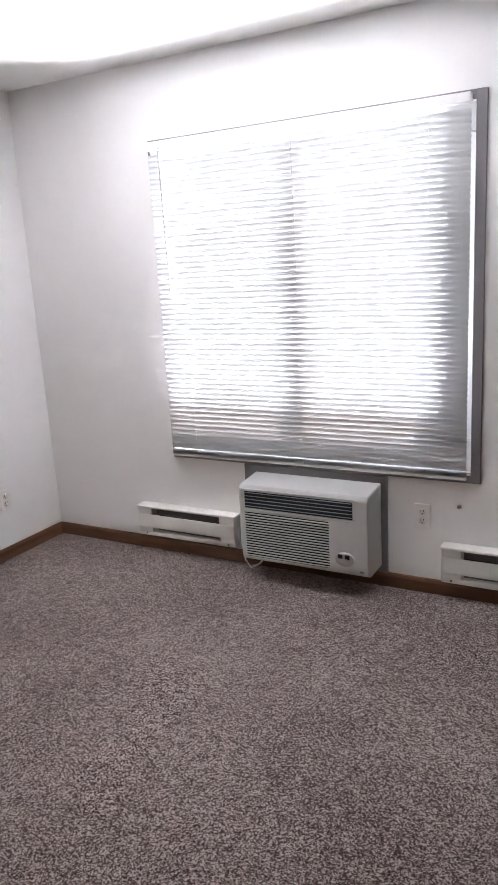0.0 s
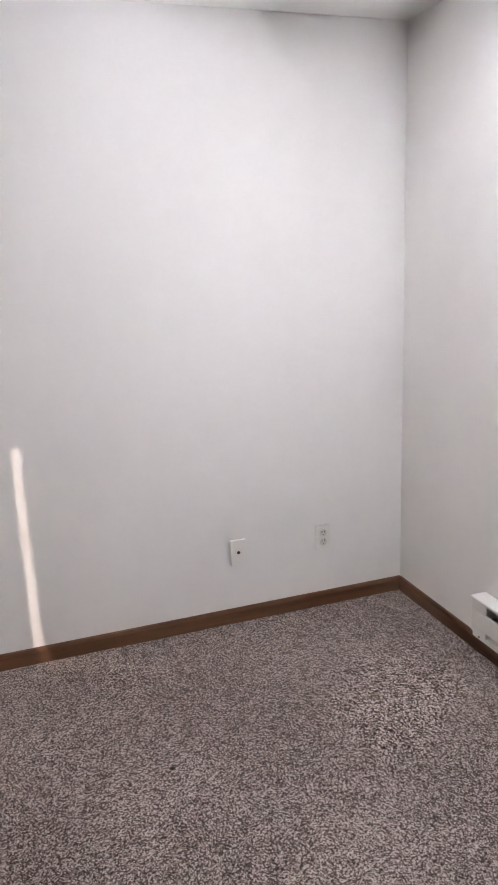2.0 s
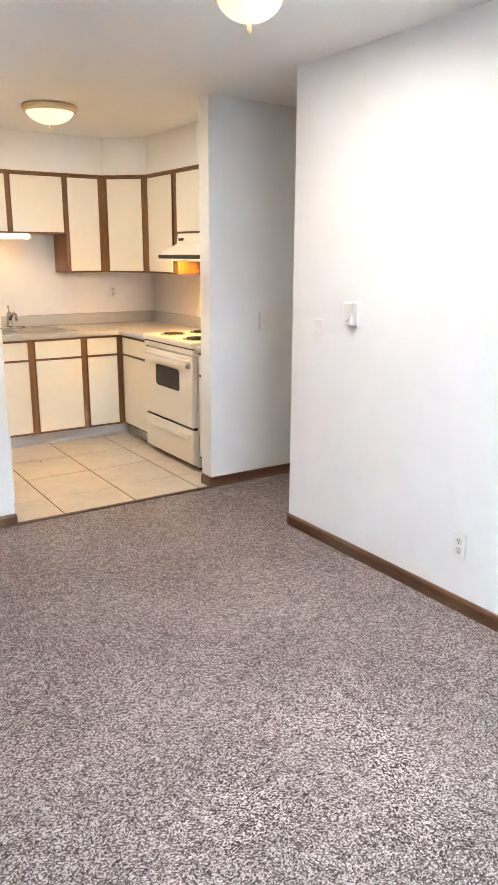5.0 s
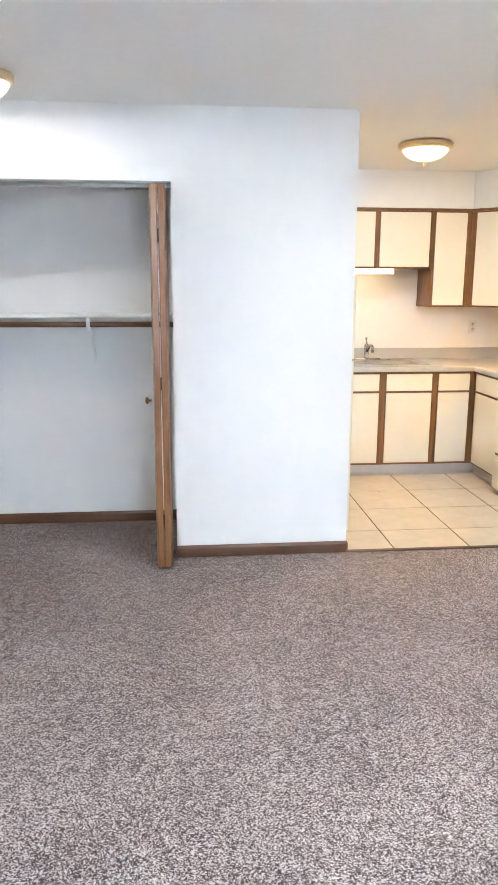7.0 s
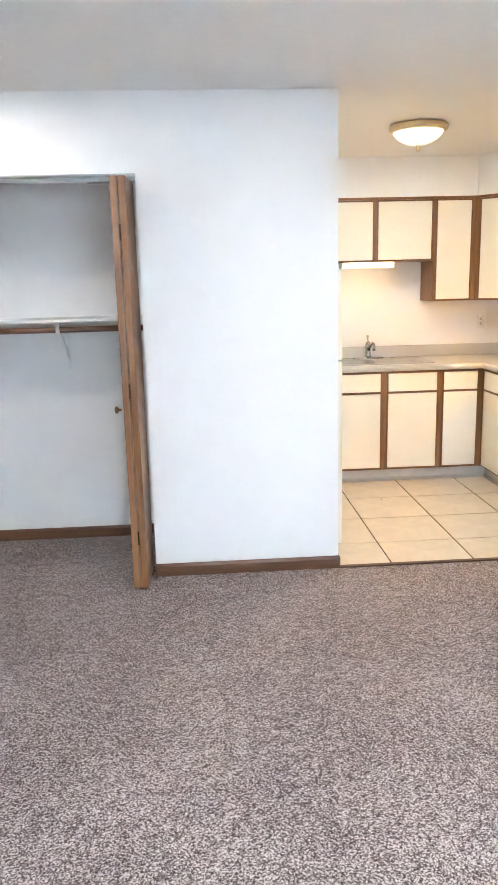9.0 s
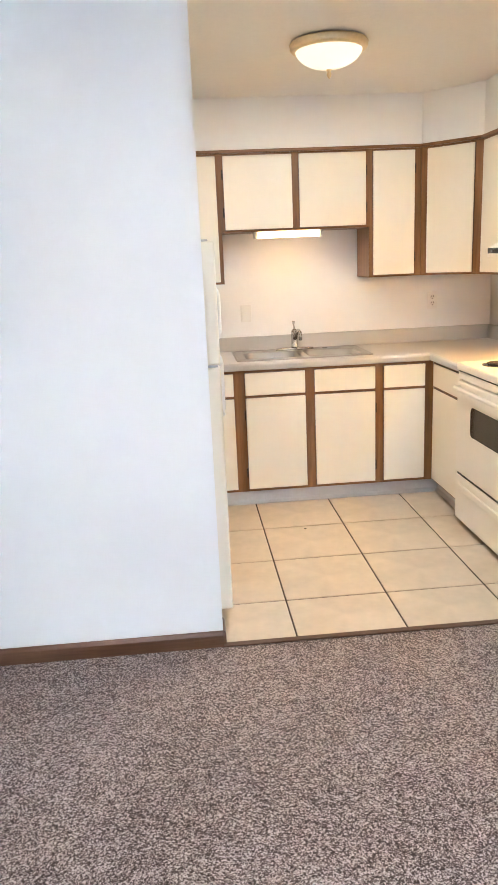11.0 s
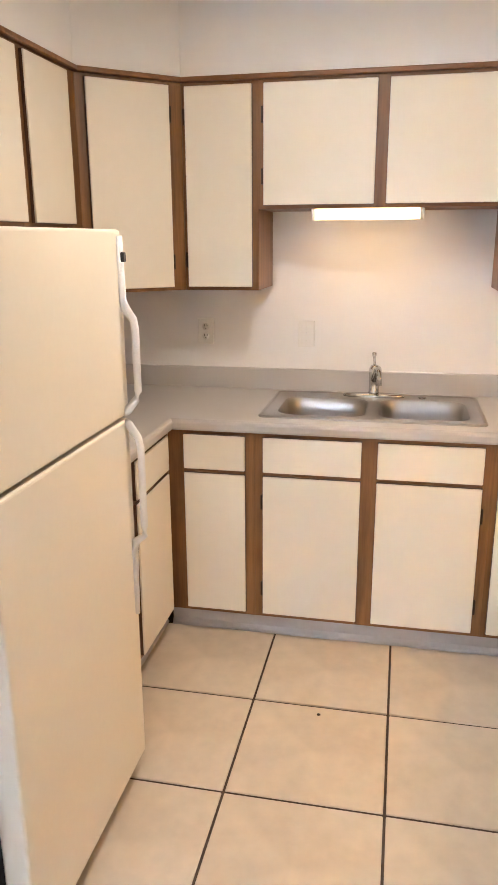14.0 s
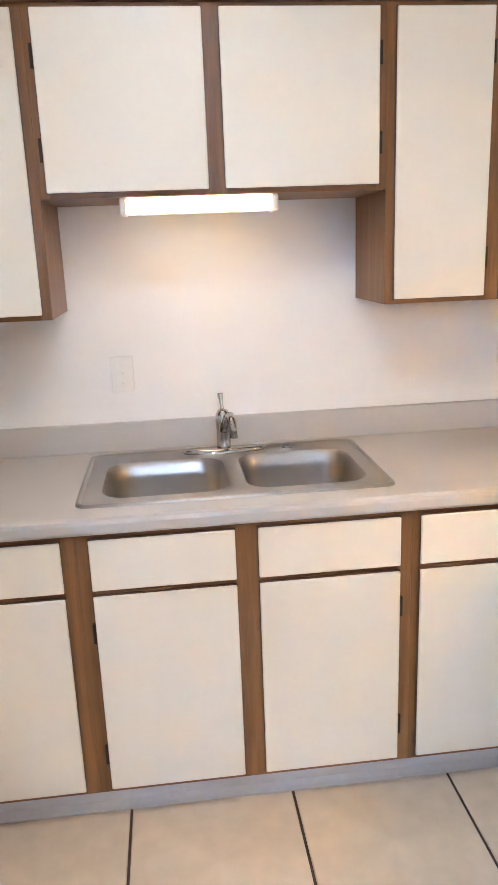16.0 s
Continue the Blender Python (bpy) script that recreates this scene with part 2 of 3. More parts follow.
# ---- mesh helpers ----
def box(bm, x0, y0, z0, x1, y1, z1, bevel=0.0, seg=1):
    vs = [bm.verts.new(c) for c in ((x0, y0, z0), (x1, y0, z0), (x1, y1, z0), (x0, y1, z0), (x0, y0, z1), (x1, y0, z1), (x1, y1, z1), (x0, y1, z1))]
    fs = [bm.faces.new([vs[i] for i in q]) for q in ((3, 2, 1, 0), (4, 5, 6, 7), (0, 1, 5, 4), (1, 2, 6, 5), (2, 3, 7, 6), (3, 0, 4, 7))]
    if bevel:
        es = list({e for f in fs for e in f.edges})
        bmesh.ops.bevel(bm, geom=es, offset=bevel, segments=seg, affect="EDGES", profile=0.5)
    return bm


def boxes(*dims, bevel=0.0, seg=1):
    bm = bmesh.new()
    for d in dims:
        box(bm, *d, bevel=bevel, seg=seg)
    return bm


def lathe(profile, n=32, centre=(0, 0, 0), axis="z"):
    """A turned solid from (radius, height) pairs."""
    bm = bmesh.new()
    rings = []
    for r, h in profile:
        ring = []
        for i in range(n):
            a = 2 * math.pi * i / n
            c = (r * math.cos(a), r * math.sin(a), h)
            c = {"z": c, "x": (h, c[0], c[1]), "y": (c[0], h, c[1])}[axis]
            ring.append(bm.verts.new(Vector(c) + Vector(centre)))
        rings.append(ring)
    for a, b in zip(rings, rings[1:]):
        for i in range(n):
            bm.faces.new((a[i], a[(i + 1) % n], b[(i + 1) % n], b[i]))
    if profile[0][0] > 1e-6:
        bm.faces.new(rings[0][::-1])
    if profile[-1][0] > 1e-6:
        bm.faces.new(rings[-1])
    bmesh.ops.remove_doubles(bm, verts=bm.verts[:], dist=1e-6)
    bmesh.ops.recalc_face_normals(bm, faces=bm.faces[:])
    for f in bm.faces:
        f.smooth = True
    return bm


def tube(path, r, n=10, closed=False, taper=None, bm=None):
    """A round bar along a line of points."""
    bm = bm or bmesh.new()
    pts = [Vector(p) for p in path]
    rings = []
    up = Vector((0.31, 0.17, 0.93)).normalized()
    for i, p in enumerate(pts):
        a = pts[i - 1] if (i or closed) else p
        b = pts[(i + 1) % len(pts)] if (i + 1 < len(pts) or closed) else p
        d = (b - a).normalized()
        u = d.cross(up).normalized()
        v = d.cross(u)
        rr = r * (taper[i] if taper else 1)
        rings.append([bm.verts.new(p + rr * (math.cos(2 * math.pi * k / n) * u + math.sin(2 * math.pi * k / n) * v)) for k in range(n)])
    pairs = list(zip(rings, rings[1:])) + ([(rings[-1], rings[0])] if closed else [])
    for a, b in pairs:
        for k in range(n):
            f = bm.faces.new((a[k], a[(k + 1) % n], b[(k + 1) % n], b[k]))
            f.smooth = True
    if not closed:
        bm.faces.new(rings[0][::-1]), bm.faces.new(rings[-1])
    bmesh.ops.recalc_face_normals(bm, faces=bm.faces[:])
    return bm


def prism(outline, z0, z1, bm=None):
    """A solid over a plan outline."""
    bm = bm or bmesh.new()
    lo = [bm.verts.new((x, y, z0)) for x, y in outline]
    hi = [bm.verts.new((x, y, z1)) for x, y in outline]
    bm.faces.new(lo[::-1]), bm.faces.new(hi)
    for i in range(len(lo)):
        j = (i + 1) % len(lo)
        bm.faces.new((lo[i], lo[j], hi[j], hi[i]))
    bmesh.ops.recalc_face_normals(bm, faces=bm.faces[:])
    return bm


def profile_x(section, x0, x1):
    """A solid of one section (y, z) drawn along x."""
    bm = bmesh.new()
    a = [bm.verts.new((x0, y, z)) for y, z in section]
    b = [bm.verts.new((x1, y, z)) for y, z in section]
    bm.faces.new(a[::-1]), bm.faces.new(b)
    for i in range(len(a)):
        j = (i + 1) % len(a)
        bm.faces.new((a[i], a[j], b[j], b[i]))
    bmesh.ops.recalc_face_normals(bm, faces=bm.faces[:])
    return bm


def mesh_of(name, bm, mat):
    me = bpy.data.meshes.new(name)
    bm.to_mesh(me)
    bm.free()
    me.materials.append(mat)
    return me


def part(name, bm, mat, parent, label=""):
    ob = new(name, mesh_of(name, bm, mat))
    ob.parent = parent
    if label:
        ob["label"] = label
    return ob


def thing(name, m, label, category, group="", kind=""):
    ob = new(name)
    ob.empty_display_size = 0.1
    ob.matrix_basis = m
    return tagged(ob, label, category, group, kind)


def setting(name, bm, mat, label, category):
    return tagged(new(name, mesh_of(name, bm, mat)), label, category, kind="structure")


# ---- the large structure ----
L = 5.05           # living room depth, closet wall to window wall
H = 2.44
RX = 1.345         # right wall of the living room
LX = -3.3          # left wall of the living room
CW = 0.12
WX0, WX1, WZ0, WZ1 = -1.05, 0.466, 0.575, 2.06   # window opening
KX0, KX1, KY = -0.745, 2.045, 2.295                # kitchen walls
CX0, CX1, CZ = -2.215, -0.992, 2.07              # closet opening
SX = 1.315                                       # free end of the wall beside the stove

setting("floor", boxes((LX - .12, -L - .16, -0.12, RX + CW, -0.962, 0.0), (LX - .12, -0.962, -0.12, 3.6, 0.0, 0.0), (-2.52, 0.0, -0.12, CX1 + .3, 0.83, 0.0)), CARPET,
        "brown and beige speckled short-pile carpet", "carpet")
setting("ceiling", boxes((LX - .12, -L - .16, H, RX + CW, -0.962, H + .12), (LX - .12, -0.962, H, 3.6, .12, H + .12), (-2.52, .12, H, KX1 + .12, KY + .12, H + .12)), CEIL, "white stippled ceiling paint", "ceiling")
setting("wall_south", boxes((LX - .12, -L - .16, 0, WX0, -L, H), (WX1, -L - .16, 0, RX, -L, H), (WX0, -L - .16, 0, WX1, -L, WZ0), (WX0, -L - .16, WZ1, WX1, -L, H)),
        WALL, "off-white painted window wall", "wall")
setting("wall_east", boxes((RX, -L - .16, 0, RX + CW, -0.842, H)), WALL, "plain off-white painted wall", "wall")
setting("wall_hall_south", boxes((RX + CW, -0.962, 0, 3.6, -0.842, H)), WALL, "off-white painted hall wall", "wall")
setting("wall_hall_end", boxes((3.48, -0.842, 0, 3.6, 0.0, H)), WALL, "off-white painted hall end wall", "wall")
setting("wall_west", boxes((LX - .12, -L, 0, LX, 0.0, H)), WALL, "off-white painted wall", "wall")
setting("wall_stove", boxes((SX, 0.0, 0, 3.6, CW, H)), WALL, "off-white painted wall beside the stove", "wall")
setting("wall_closet", boxes((LX - .12, 0.0, 0, CX0, CW, H), (CX1, 0.0, 0, 0.0, CW, H), (CX0, 0.0, CZ, CX1, CW, H)), WALL,
        "off-white painted wall with the closet opening", "wall")
setting("wall_closet_back", boxes((-2.52, 0.70, 0, KX0 - .12, 0.82, H)), WALL, "off-white closet back wall", "wall")
setting("wall_closet_west", boxes((-2.52, CW, 0, -2.40, 0.70, H)), WALL, "off-white closet side wall", "wall")
setting("wall_kitchen_west", boxes((KX0 - .12, CW, 0, KX0, KY, H)), WALL, "off-white kitchen side wall", "wall")
setting("wall_kitchen_north", boxes((KX0 - .12, KY, 0, KX1 + .12, KY + .12, H)), WALL, "off-white kitchen wall behind the sink", "wall")
setting("wall_kitchen_east", boxes((KX1, CW, 0, KX1 + .12, KY, H)), WALL, "off-white kitchen wall behind the stove", "wall")

# soffit over the wall cabinets, cut across both corners
UF, US = 1.974, 0.33    # front of the back row's frames; depth of the side rows
YD = KY - .60      # where the side rows turn into the corner cabinets
SOFF = [(KX0, 0.13), (KX0 + US, 0.13), (KX0 + US, YD), (-.110, UF), (1.440, UF), (KX1 - US, YD), (KX1 - US, 0.13), (KX1, 0.13), (KX1, KY), (KX0, KY)]
setting("soffit", prism(SOFF, 2.143, H), WALL, "off-white painted soffit above the wall cabinets", "soffit")

BB = [(0, 0), (0.012, 0), (0.012, 0.052), (0.007, 0.064), (0.0, 0.068)]


def baseboard(x0, y0, x1, y1, flip=False):
    """A wooden skirting along one wall line; its face points to the left of the way from start to end."""
    d = Vector((x1 - x0, y1 - y0, 0))
    bm = profile_x([(-a if flip else a, z) for a, z in BB], 0, d.length)
    bm.transform(Matrix.Translation((x0, y0, 0)) @ Matrix.Rotation(math.atan2(d.y, d.x), 4, "Z"))
    return setting("baseboard", bm, TRIM if abs(d.x) > abs(d.y) else TRIM_Y, "brown stained wooden baseboard along the wall", "baseboard")


baseboard(RX, -L, RX, -0.842)
baseboard(RX - .012, -L, LX, -L, True)
baseboard(LX, 0, CX0, 0, True)
baseboard(CX1, 0, 0, 0, True)
baseboard(SX, 0, 3.48, 0, True)
baseboard(3.48, -0.842, RX + CW - .12, -0.842, True)
baseboard(-2.40, 0.70, KX0 - .12, 0.70, True)
baseboard(LX, -L, LX, 0, True)
baseboard(KX0 - .12, .14, KX0 - .12, .69)
baseboard(-2.40, .14, -2.40, .69, True)
baseboard(SX, 0.0, SX, 0.118)
baseboard(0.0, 0.118, 0.0, 0.0)

setting("trim", boxes((0.0, -0.022, 0.001, SX, 0.010, 0.009), bevel=0.003), STRIP, "dark brown strip between carpet and tile", "threshold")


# ---- window, blind ----
window = tagged(new("window_1"), "two-pane white vinyl window in a taupe metal frame", "window", kind="structure")
FA, FB = -L - .095, -L - .045
part("window_frame", boxes((WX0, FA, WZ0, WX1, FB, .715), (WX0, FA, 1.955, WX1, FB, WZ1), (WX0, FA, .715, -.880, FB, 1.955),
     (.425, FA, .715, WX1, FB, 1.955), (-.322, FA, .715, -.220, FB, 1.955), bevel=0.004), VINYL, window)
for a, b in ((-.880, -.322), (-.220, .425)):
    pane = part("pane", boxes((a, -L - .073, .715, b, -L - .067, 1.955)), GLASS, window)
    pane.visible_shadow = False
part("outer_trim", boxes((WX0 - .042, -L, WZ0 - .035, WX0, -L + .012, WZ1 + .035), (WX0, -L, WZ1, WX1, -L + .012, WZ1 + .035), (WX0, -L, WZ0 - .035, WX1, -L + .012, WZ0), (WX1, -L, WZ0 - .035, WX1 + .012, -L + .012, WZ1 + .035), bevel=0.002), SLEEVE, window, "taupe metal trim")
part("window_sill", boxes((WX0, -L - .022, WZ0 - .003, WX1, -L - .001, WZ0 + .008)), VINYL, window)

BX0, BX1, BY = WX0 + .012, 0.460, -L + .036
blind = thing("mini_blind", pose(0, BY, 0), "closed white vinyl mini blind hanging over the window", "blind")
part("headrail", boxes((BX0, -.018, 2.045, BX1, .016, 2.082), bevel=0.003), WHITE, blind, "white metal headrail")
part("bottom_rail", boxes((BX0, -.010, 0.560, BX1, .010, 0.574), bevel=0.003), WHITE, blind)
slat_me = {}
for tilt in (2, 69):
    ct, stl = math.cos(radians(tilt)), math.sin(radians(tilt))
    sec = [(0.0145 * u * ct + 0.002 * (1 - u * u) * stl, 0.0145 * u * stl - 0.002 * (1 - u * u) * ct) for u in (-1, -.6, -.2, .2, .6, 1)]
    bm = bmesh.new()
    rows = [[bm.verts.new((x, y, z)) for y, z in sec] for x in (BX0, BX1)]
    for k in range(5):
        bm.faces.new((rows[0][k], rows[1][k], rows[1][k + 1], rows[0][k + 1])).smooth = True
    slat_me[tilt] = mesh_of("slat", bm, BLIND)
for z, tilt, sway in [(0.579 + i * .0055, 2, 0) for i in range(4)] + [(0.614 + i * .0245, 69, random.uniform(-0.35, 0.35)) for i in range(58)]:
    ob = new("slat", slat_me[tilt])
    ob.parent = blind
    ob.location = (0, 0, z)
    ob.rotation_euler = (radians(sway), 0, 0)
for x in (BX0 + .16, (BX0 + BX1) / 2, BX1 - .16):
    part("ladder_cord", tube([(x, .0145, 2.045), (x, .0145, 0.57)], 0.0006, 5), WHITE, blind)
part("wand", tube([(BX1 - .075, .022, 2.05), (BX1 - .075, .028, 2.0), (BX1 - .085, .028, 1.36)], 0.0045, 8), WAND, blind, "clear plastic tilt wand")

# ---- air conditioner in its sleeve ----
sleeve = thing("sleeve_panel", pose(0, -L, 0), "taupe metal panel around the air conditioner", "panel")
part("panel", boxes((-0.682, 0.0, 0.068, 0.053, 0.014, 0.538), bevel=0.002), SLEEVE, sleeve)

ac = thing("air_conditioner", pose(0, -L + .014, -.014), "grey-white through-wall air conditioner with louvred front", "air conditioner")
sec = [(0, .118), (.150, .118), (.178, .132), (.186, .16), (.186, .486), (.172, .505), (.0, .520)]
bm = profile_x(sec, -0.655, -0.012)
bmesh.ops.bevel(bm, geom=[e for e in bm.edges], offset=0.007, segments=2, affect="EDGES", profile=0.5)
shell = part("shell", bm, AC_SHELL, ac)
# near-black sheet on the shell, in place of shade behind the louvres
part("vent_shade_sheet", boxes((-0.585, .1845, .396, -0.045, .1875, .478)), DARK, ac)
for i in range(5):
    z = .404 + i * .0165
    part("vent_louvre", boxes((-0.583, .184, z, -0.047, .1915, z + .0032), bevel=.001), AC_SLAT, ac)
# likewise a flat dark sheet for the shade between the grille slats
part("grille_shade_sheet", boxes((-0.470, .1845, .150, -0.042, .1870, .374)), DARK, ac)
for i in range(17):
    z = .154 + i * .0131
    part("grille_slat", boxes((-0.472, .184, z, -0.040, .1925, z + .0052), bevel=.0015), AC_SHELL, ac)
part("grille_frame", boxes((-0.60, .1845, .484, -0.03, .190, .492), (-0.60, .1845, .383, -0.03, .190, .390), bevel=.002), AC_SHELL, ac)
panel = part("control_panel", lathe([(.046, .1855), (.046, .1895), (.040, .191)], 28, (0, 0, 0), "y"), PANEL_GREY, ac, "oval grey control panel")
panel.location, panel.scale = (-.545, 0, .205), (1.0, 1.0, .72)
for x in (-.568, -.535):
    part("control_button", boxes((x, .1895, .208, x + .022, .194, .228), bevel=.001), BLACK, ac, "black control button")
part("badge", boxes((-0.632, .1855, .15, -0.614, .1885, .158), bevel=.001), SLEEVE, ac)
part("cord", tube([(-.014, .05, .30), (.030, .055, .24), (.040, .07, .16), (.022, .10, .085), (-.02, .12, .055), (-.06, .10, .075), (-.09, .08, .119)], .0045, 8), WHITE, ac, "white power cord")


# ---- electric baseboard heaters ----
def heater(x0, x1, z):
    h = thing("baseboard_heater", pose(x0, -L, z), "white enamelled electric baseboard heater on the wall", "heater", "baseboard heaters")
    w = x1 - x0
    part("back_plate", boxes((0, 0, 0, w, .012, .17)), HEATER, h)
    part("top_cover", boxes((-.004, 0, .160, w + .004, .070, .172), bevel=.003), HEATER, h)
    part("front_cover", boxes((0, .056, .048, w, .066, .122), bevel=.004, seg=2), HEATER, h)
    part("lower_lip", boxes((.0, .030, .0, w, .058, .026), bevel=.003), HEATER, h)
    part("element", boxes((.09, .020, .060, w - .09, .050, .110)), DARK, h, "dark fins inside the slot")
    # taupe sheet that darkens the slot's back like shade
    part("inner_shade", boxes((.09, .012, .02, w - .09, .018, .160)), SLEEVE, h)
    for a in (0.0, w - .088):
        part("end_cap", boxes((a, .012, .022, a + .088, .064, .162), bevel=.003), HEATER, h)
        part("screw", lathe([(.005, .0), (.005, .003), (.003, .0045)], 10, (a + .044, .058, .013), "y"), SLEEVE, h)
    return h


heater(0.106, 0.706, 0.095)
heater(-1.86, -0.940, 0.086)


# ---- wall plates ----
def wall_plate(m, kind, group="outlets"):
    labels = {"outlet": "white duplex outlet plate on the wall", "switch": "white toggle switch plate on the wall", "jack": "white cable jack plate on the wall", "blank": "off-white blank plate on the wall"}
    o = thing({"outlet": "wall_outlet", "switch": "light_switch", "jack": "cable_jack", "blank": "blank_plate"}[kind], m, labels[kind], {"outlet": "outlet", "switch": "switch", "jack": "jack", "blank": "plate"}[kind], group if kind == "outlet" else "")
    part("plate", boxes((-.036, -.0078, -.058, .036, 0, .058), bevel=.003, seg=2), PLATE, o)
    if kind == "outlet":
        for z in (-.021, .021):
            r = part("receptacle", lathe([(.0165, -.0085), (.0165, -.005)], 20, (0, 0, 0), "y"), IVORY, o)
            r.location = (0, 0, z)
            for sx in (-.006, .006):
                part("slot", boxes((sx - .0014, -.0092, z + .001, sx + .0014, -.0084, z + .010)), BLACK, r).location = (0, 0, -z)
            part("ground_hole", lathe([(.0026, -.0092), (.0026, -.0084)], 10, (0, 0, z - .008), "y"), BLACK, r).location = (0, 0, -z)
        part("screw", lathe([(.003, -.0072), (.003, -.005)], 10, (0, 0, 0), "y"), GREY, o)
    elif kind == "switch":
        part("toggle_well", boxes((-.006, -.0072, -.013, .006, -.005, .013), bevel=.001), IVORY, o)
        part("toggle", boxes((-.004, -.016, -.002, .004, -.006, .008), bevel=.0012), WHITE, o)
        for z in (-.03, .03):
            part("screw", lathe([(.003, -.0078), (.003, -.005)], 10, (0, 0, z), "y"), IVORY, o)
    elif kind == "jack":
        part("connector", lathe([(.007, -.005), (.007, -.011), (.004, -.013)], 12, (0, 0, 0), "y"), BLACK, o, "dark threaded connector")
        for z in (-.042, .042):
            part("screw", lathe([(.0028, -.0072), (.0028, -.005)], 10, (0, 0, z), "y"), GREY, o)
    return o


def on_east(y, z):
    return pose(RX, y, z, 0, 0, -90)


wall_plate(on_east(-4.649, .331), "outlet")
wall_plate(on_east(-4.248, .328), "jack")
wall_plate(on_east(-3.027, .355), "jack")
wall_plate(on_east(-2.093, .303), "outlet")
wall_plate(on_east(-1.071, 1.146), "switch")
wall_plate(pose(-0.842, -L, .366, 0, 0, 180), "outlet")
wall_plate(pose(1.73, 0, 1.094), "switch")
wall_plate(pose(.343, KY, 1.160), "switch")
wall_plate(pose(-.115, KY, 1.163), "outlet")
wall_plate(pose(1.630, KY, 1.186), "outlet")
wall_plate(pose(KX0, 1.45, 1.16, 0, 0, 90), "outlet")

stop = thing("door_stop", pose(-1.002, -L, .426), "small dark rubber bumper on the wall", "bumper")
part("bumper", lathe([(.008, 0), (.008, .008), (.005, .012)], 14, (0, 0, 0), "y"), SLEEVE, stop)

th = thing("thermostat", pose(RX, -1.342, 1.251, 0, 0, -90), "white line-voltage thermostat box on the wall", "thermostat")
part("base", boxes((-.036, -.012, -.058, .036, 0, .058), bevel=.003), IVORY, th)
part("cover", boxes((-.033, -.042, -.055, .033, -.012, .055), bevel=.006, seg=2), WHITE, th)
part("dial", lathe([(.012, -.0445), (.012, -.041)], 20, (0, 0, -.030), "y"), IVORY, th)


# ---- ceiling lights ----
def dome_light(x, y, r, watts, tone=(1.0, 0.90, 0.77)):
    o = thing("ceiling_light", pose(x, y, H), "lit alabaster glass dome light with a brass rim", "ceiling light", "dome lights")
    part("rim", lathe([(r * .80, 0), (r * .98, -.006), (r * 1.02, -.014), (r * .99, -.022), (r * 1.01, -.03), (r * .96, -.040), (r * .88, -.044), (r * .80, -.040)], 48), BRASS, o, "ribbed brass rim")
    prof = [(r * f, z) for f, z in ((.87, -.036), (.86, -.046), (.82, -.060), (.75, -.074), (.64, -.088), (.50, -.100), (.34, -.109), (.18, -.115), (.04, -.118))]
    bowl = part("glass_bowl", lathe(prof, 48), DOME, o, "glowing frosted glass bowl")
    bowl.visible_shadow = False
    bulb = new("bulb", bpy.data.lights.new("bulb", "AREA"))
    bulb.data.shape, bulb.data.size = "DISK", r * 1.5
    bulb.data.energy, bulb.data.color = watts, tone
    bulb.parent = o
    bulb.location = (0, 0, -.048)
    part("finial", lathe([(.004, -.112), (.012, -.117), (.012, -.122), (.007, -.128), (.011, -.136), (.009, -.146), (.004, -.153), (.0, -.156)], 16), BRASS, o, "brass finial")
    return o


dome_light(0.640, 0.845, 0.172, KITCHEN_W, (1.0, 0.86, 0.68))
dome_light(-1.795, -0.50, 0.135, CLOSET_W)
dome_light(0.52, -1.66, 0.135, LIVING_W)

# ---- closet: shelf, rod, bracket, track, folding doors ----
shelf = thing("closet_shelf", pose(0, 0, 1.352), "white painted closet shelf on wall cleats", "shelf")
part("board", boxes((-2.40, .385, 0, KX0 - .12, .70, .019), bevel=.002), WHITE, shelf)
part("cleat", boxes((-2.40, .682, -.06, KX0 - .12, .70, 0)), WHITE, shelf)
rod = thing("closet_rod", pose(0, .395, 1.312), "round brown wooden hanging rod under the shelf", "rod")
part("pole", tube([(-2.40, 0, 0), (KX0 - .12, 0, 0)], .0165, 16), TRIM, rod)
br = thing("shelf_bracket", pose(-1.491, 0, 0), "white metal shelf and rod bracket", "bracket")
part("arm", boxes((-.012, .375, 1.338, .012, .699, 1.352), bevel=.002), WHITE, br)
part("hook", boxes((-.011, .374, 1.290, .011, .379, 1.352), (-.011, .374, 1.288, .011, .418, 1.294), bevel=.001), WHITE, br)
part("brace", tube([(0, .42, 1.335), (0, .694, 1.12)], .007, 8), WHITE, br)
part("wall_leg", boxes((-.010, .694, 1.06, .010, .699, 1.34)), WHITE, br)
track = thing("closet_door_track", pose(0, 0, 0), "thin grey metal track over the closet doors", "track")
part("rail", boxes((CX0, .090, CZ - .024, CX1, .117, CZ - .001), bevel=.001), GREY, track)
part("lip", boxes((CX0, .002, CZ - .006, CX1, .090, CZ - .001)), GREY, track)
part("pivot_arm", tube([(-1.235, .103, CZ - .030), (-1.02, .103, CZ - .030)], .005, 8), GREY, track)


def panel_of(door, p0, p1, name="panel"):
    """One leaf between two points of the plan, 34 mm thick."""
    d = Vector((p1[0] - p0[0], p1[1] - p0[1], 0))
    bm = boxes((0, -.017, .012, d.length, .017, CZ - .035), bevel=.003, seg=2)
    bm.transform(Matrix.Translation((*p0, 0)) @ Matrix.Rotation(math.atan2(d.y, d.x), 4, "Z"))
    return part(name, bm, DOOR_WOOD, door)


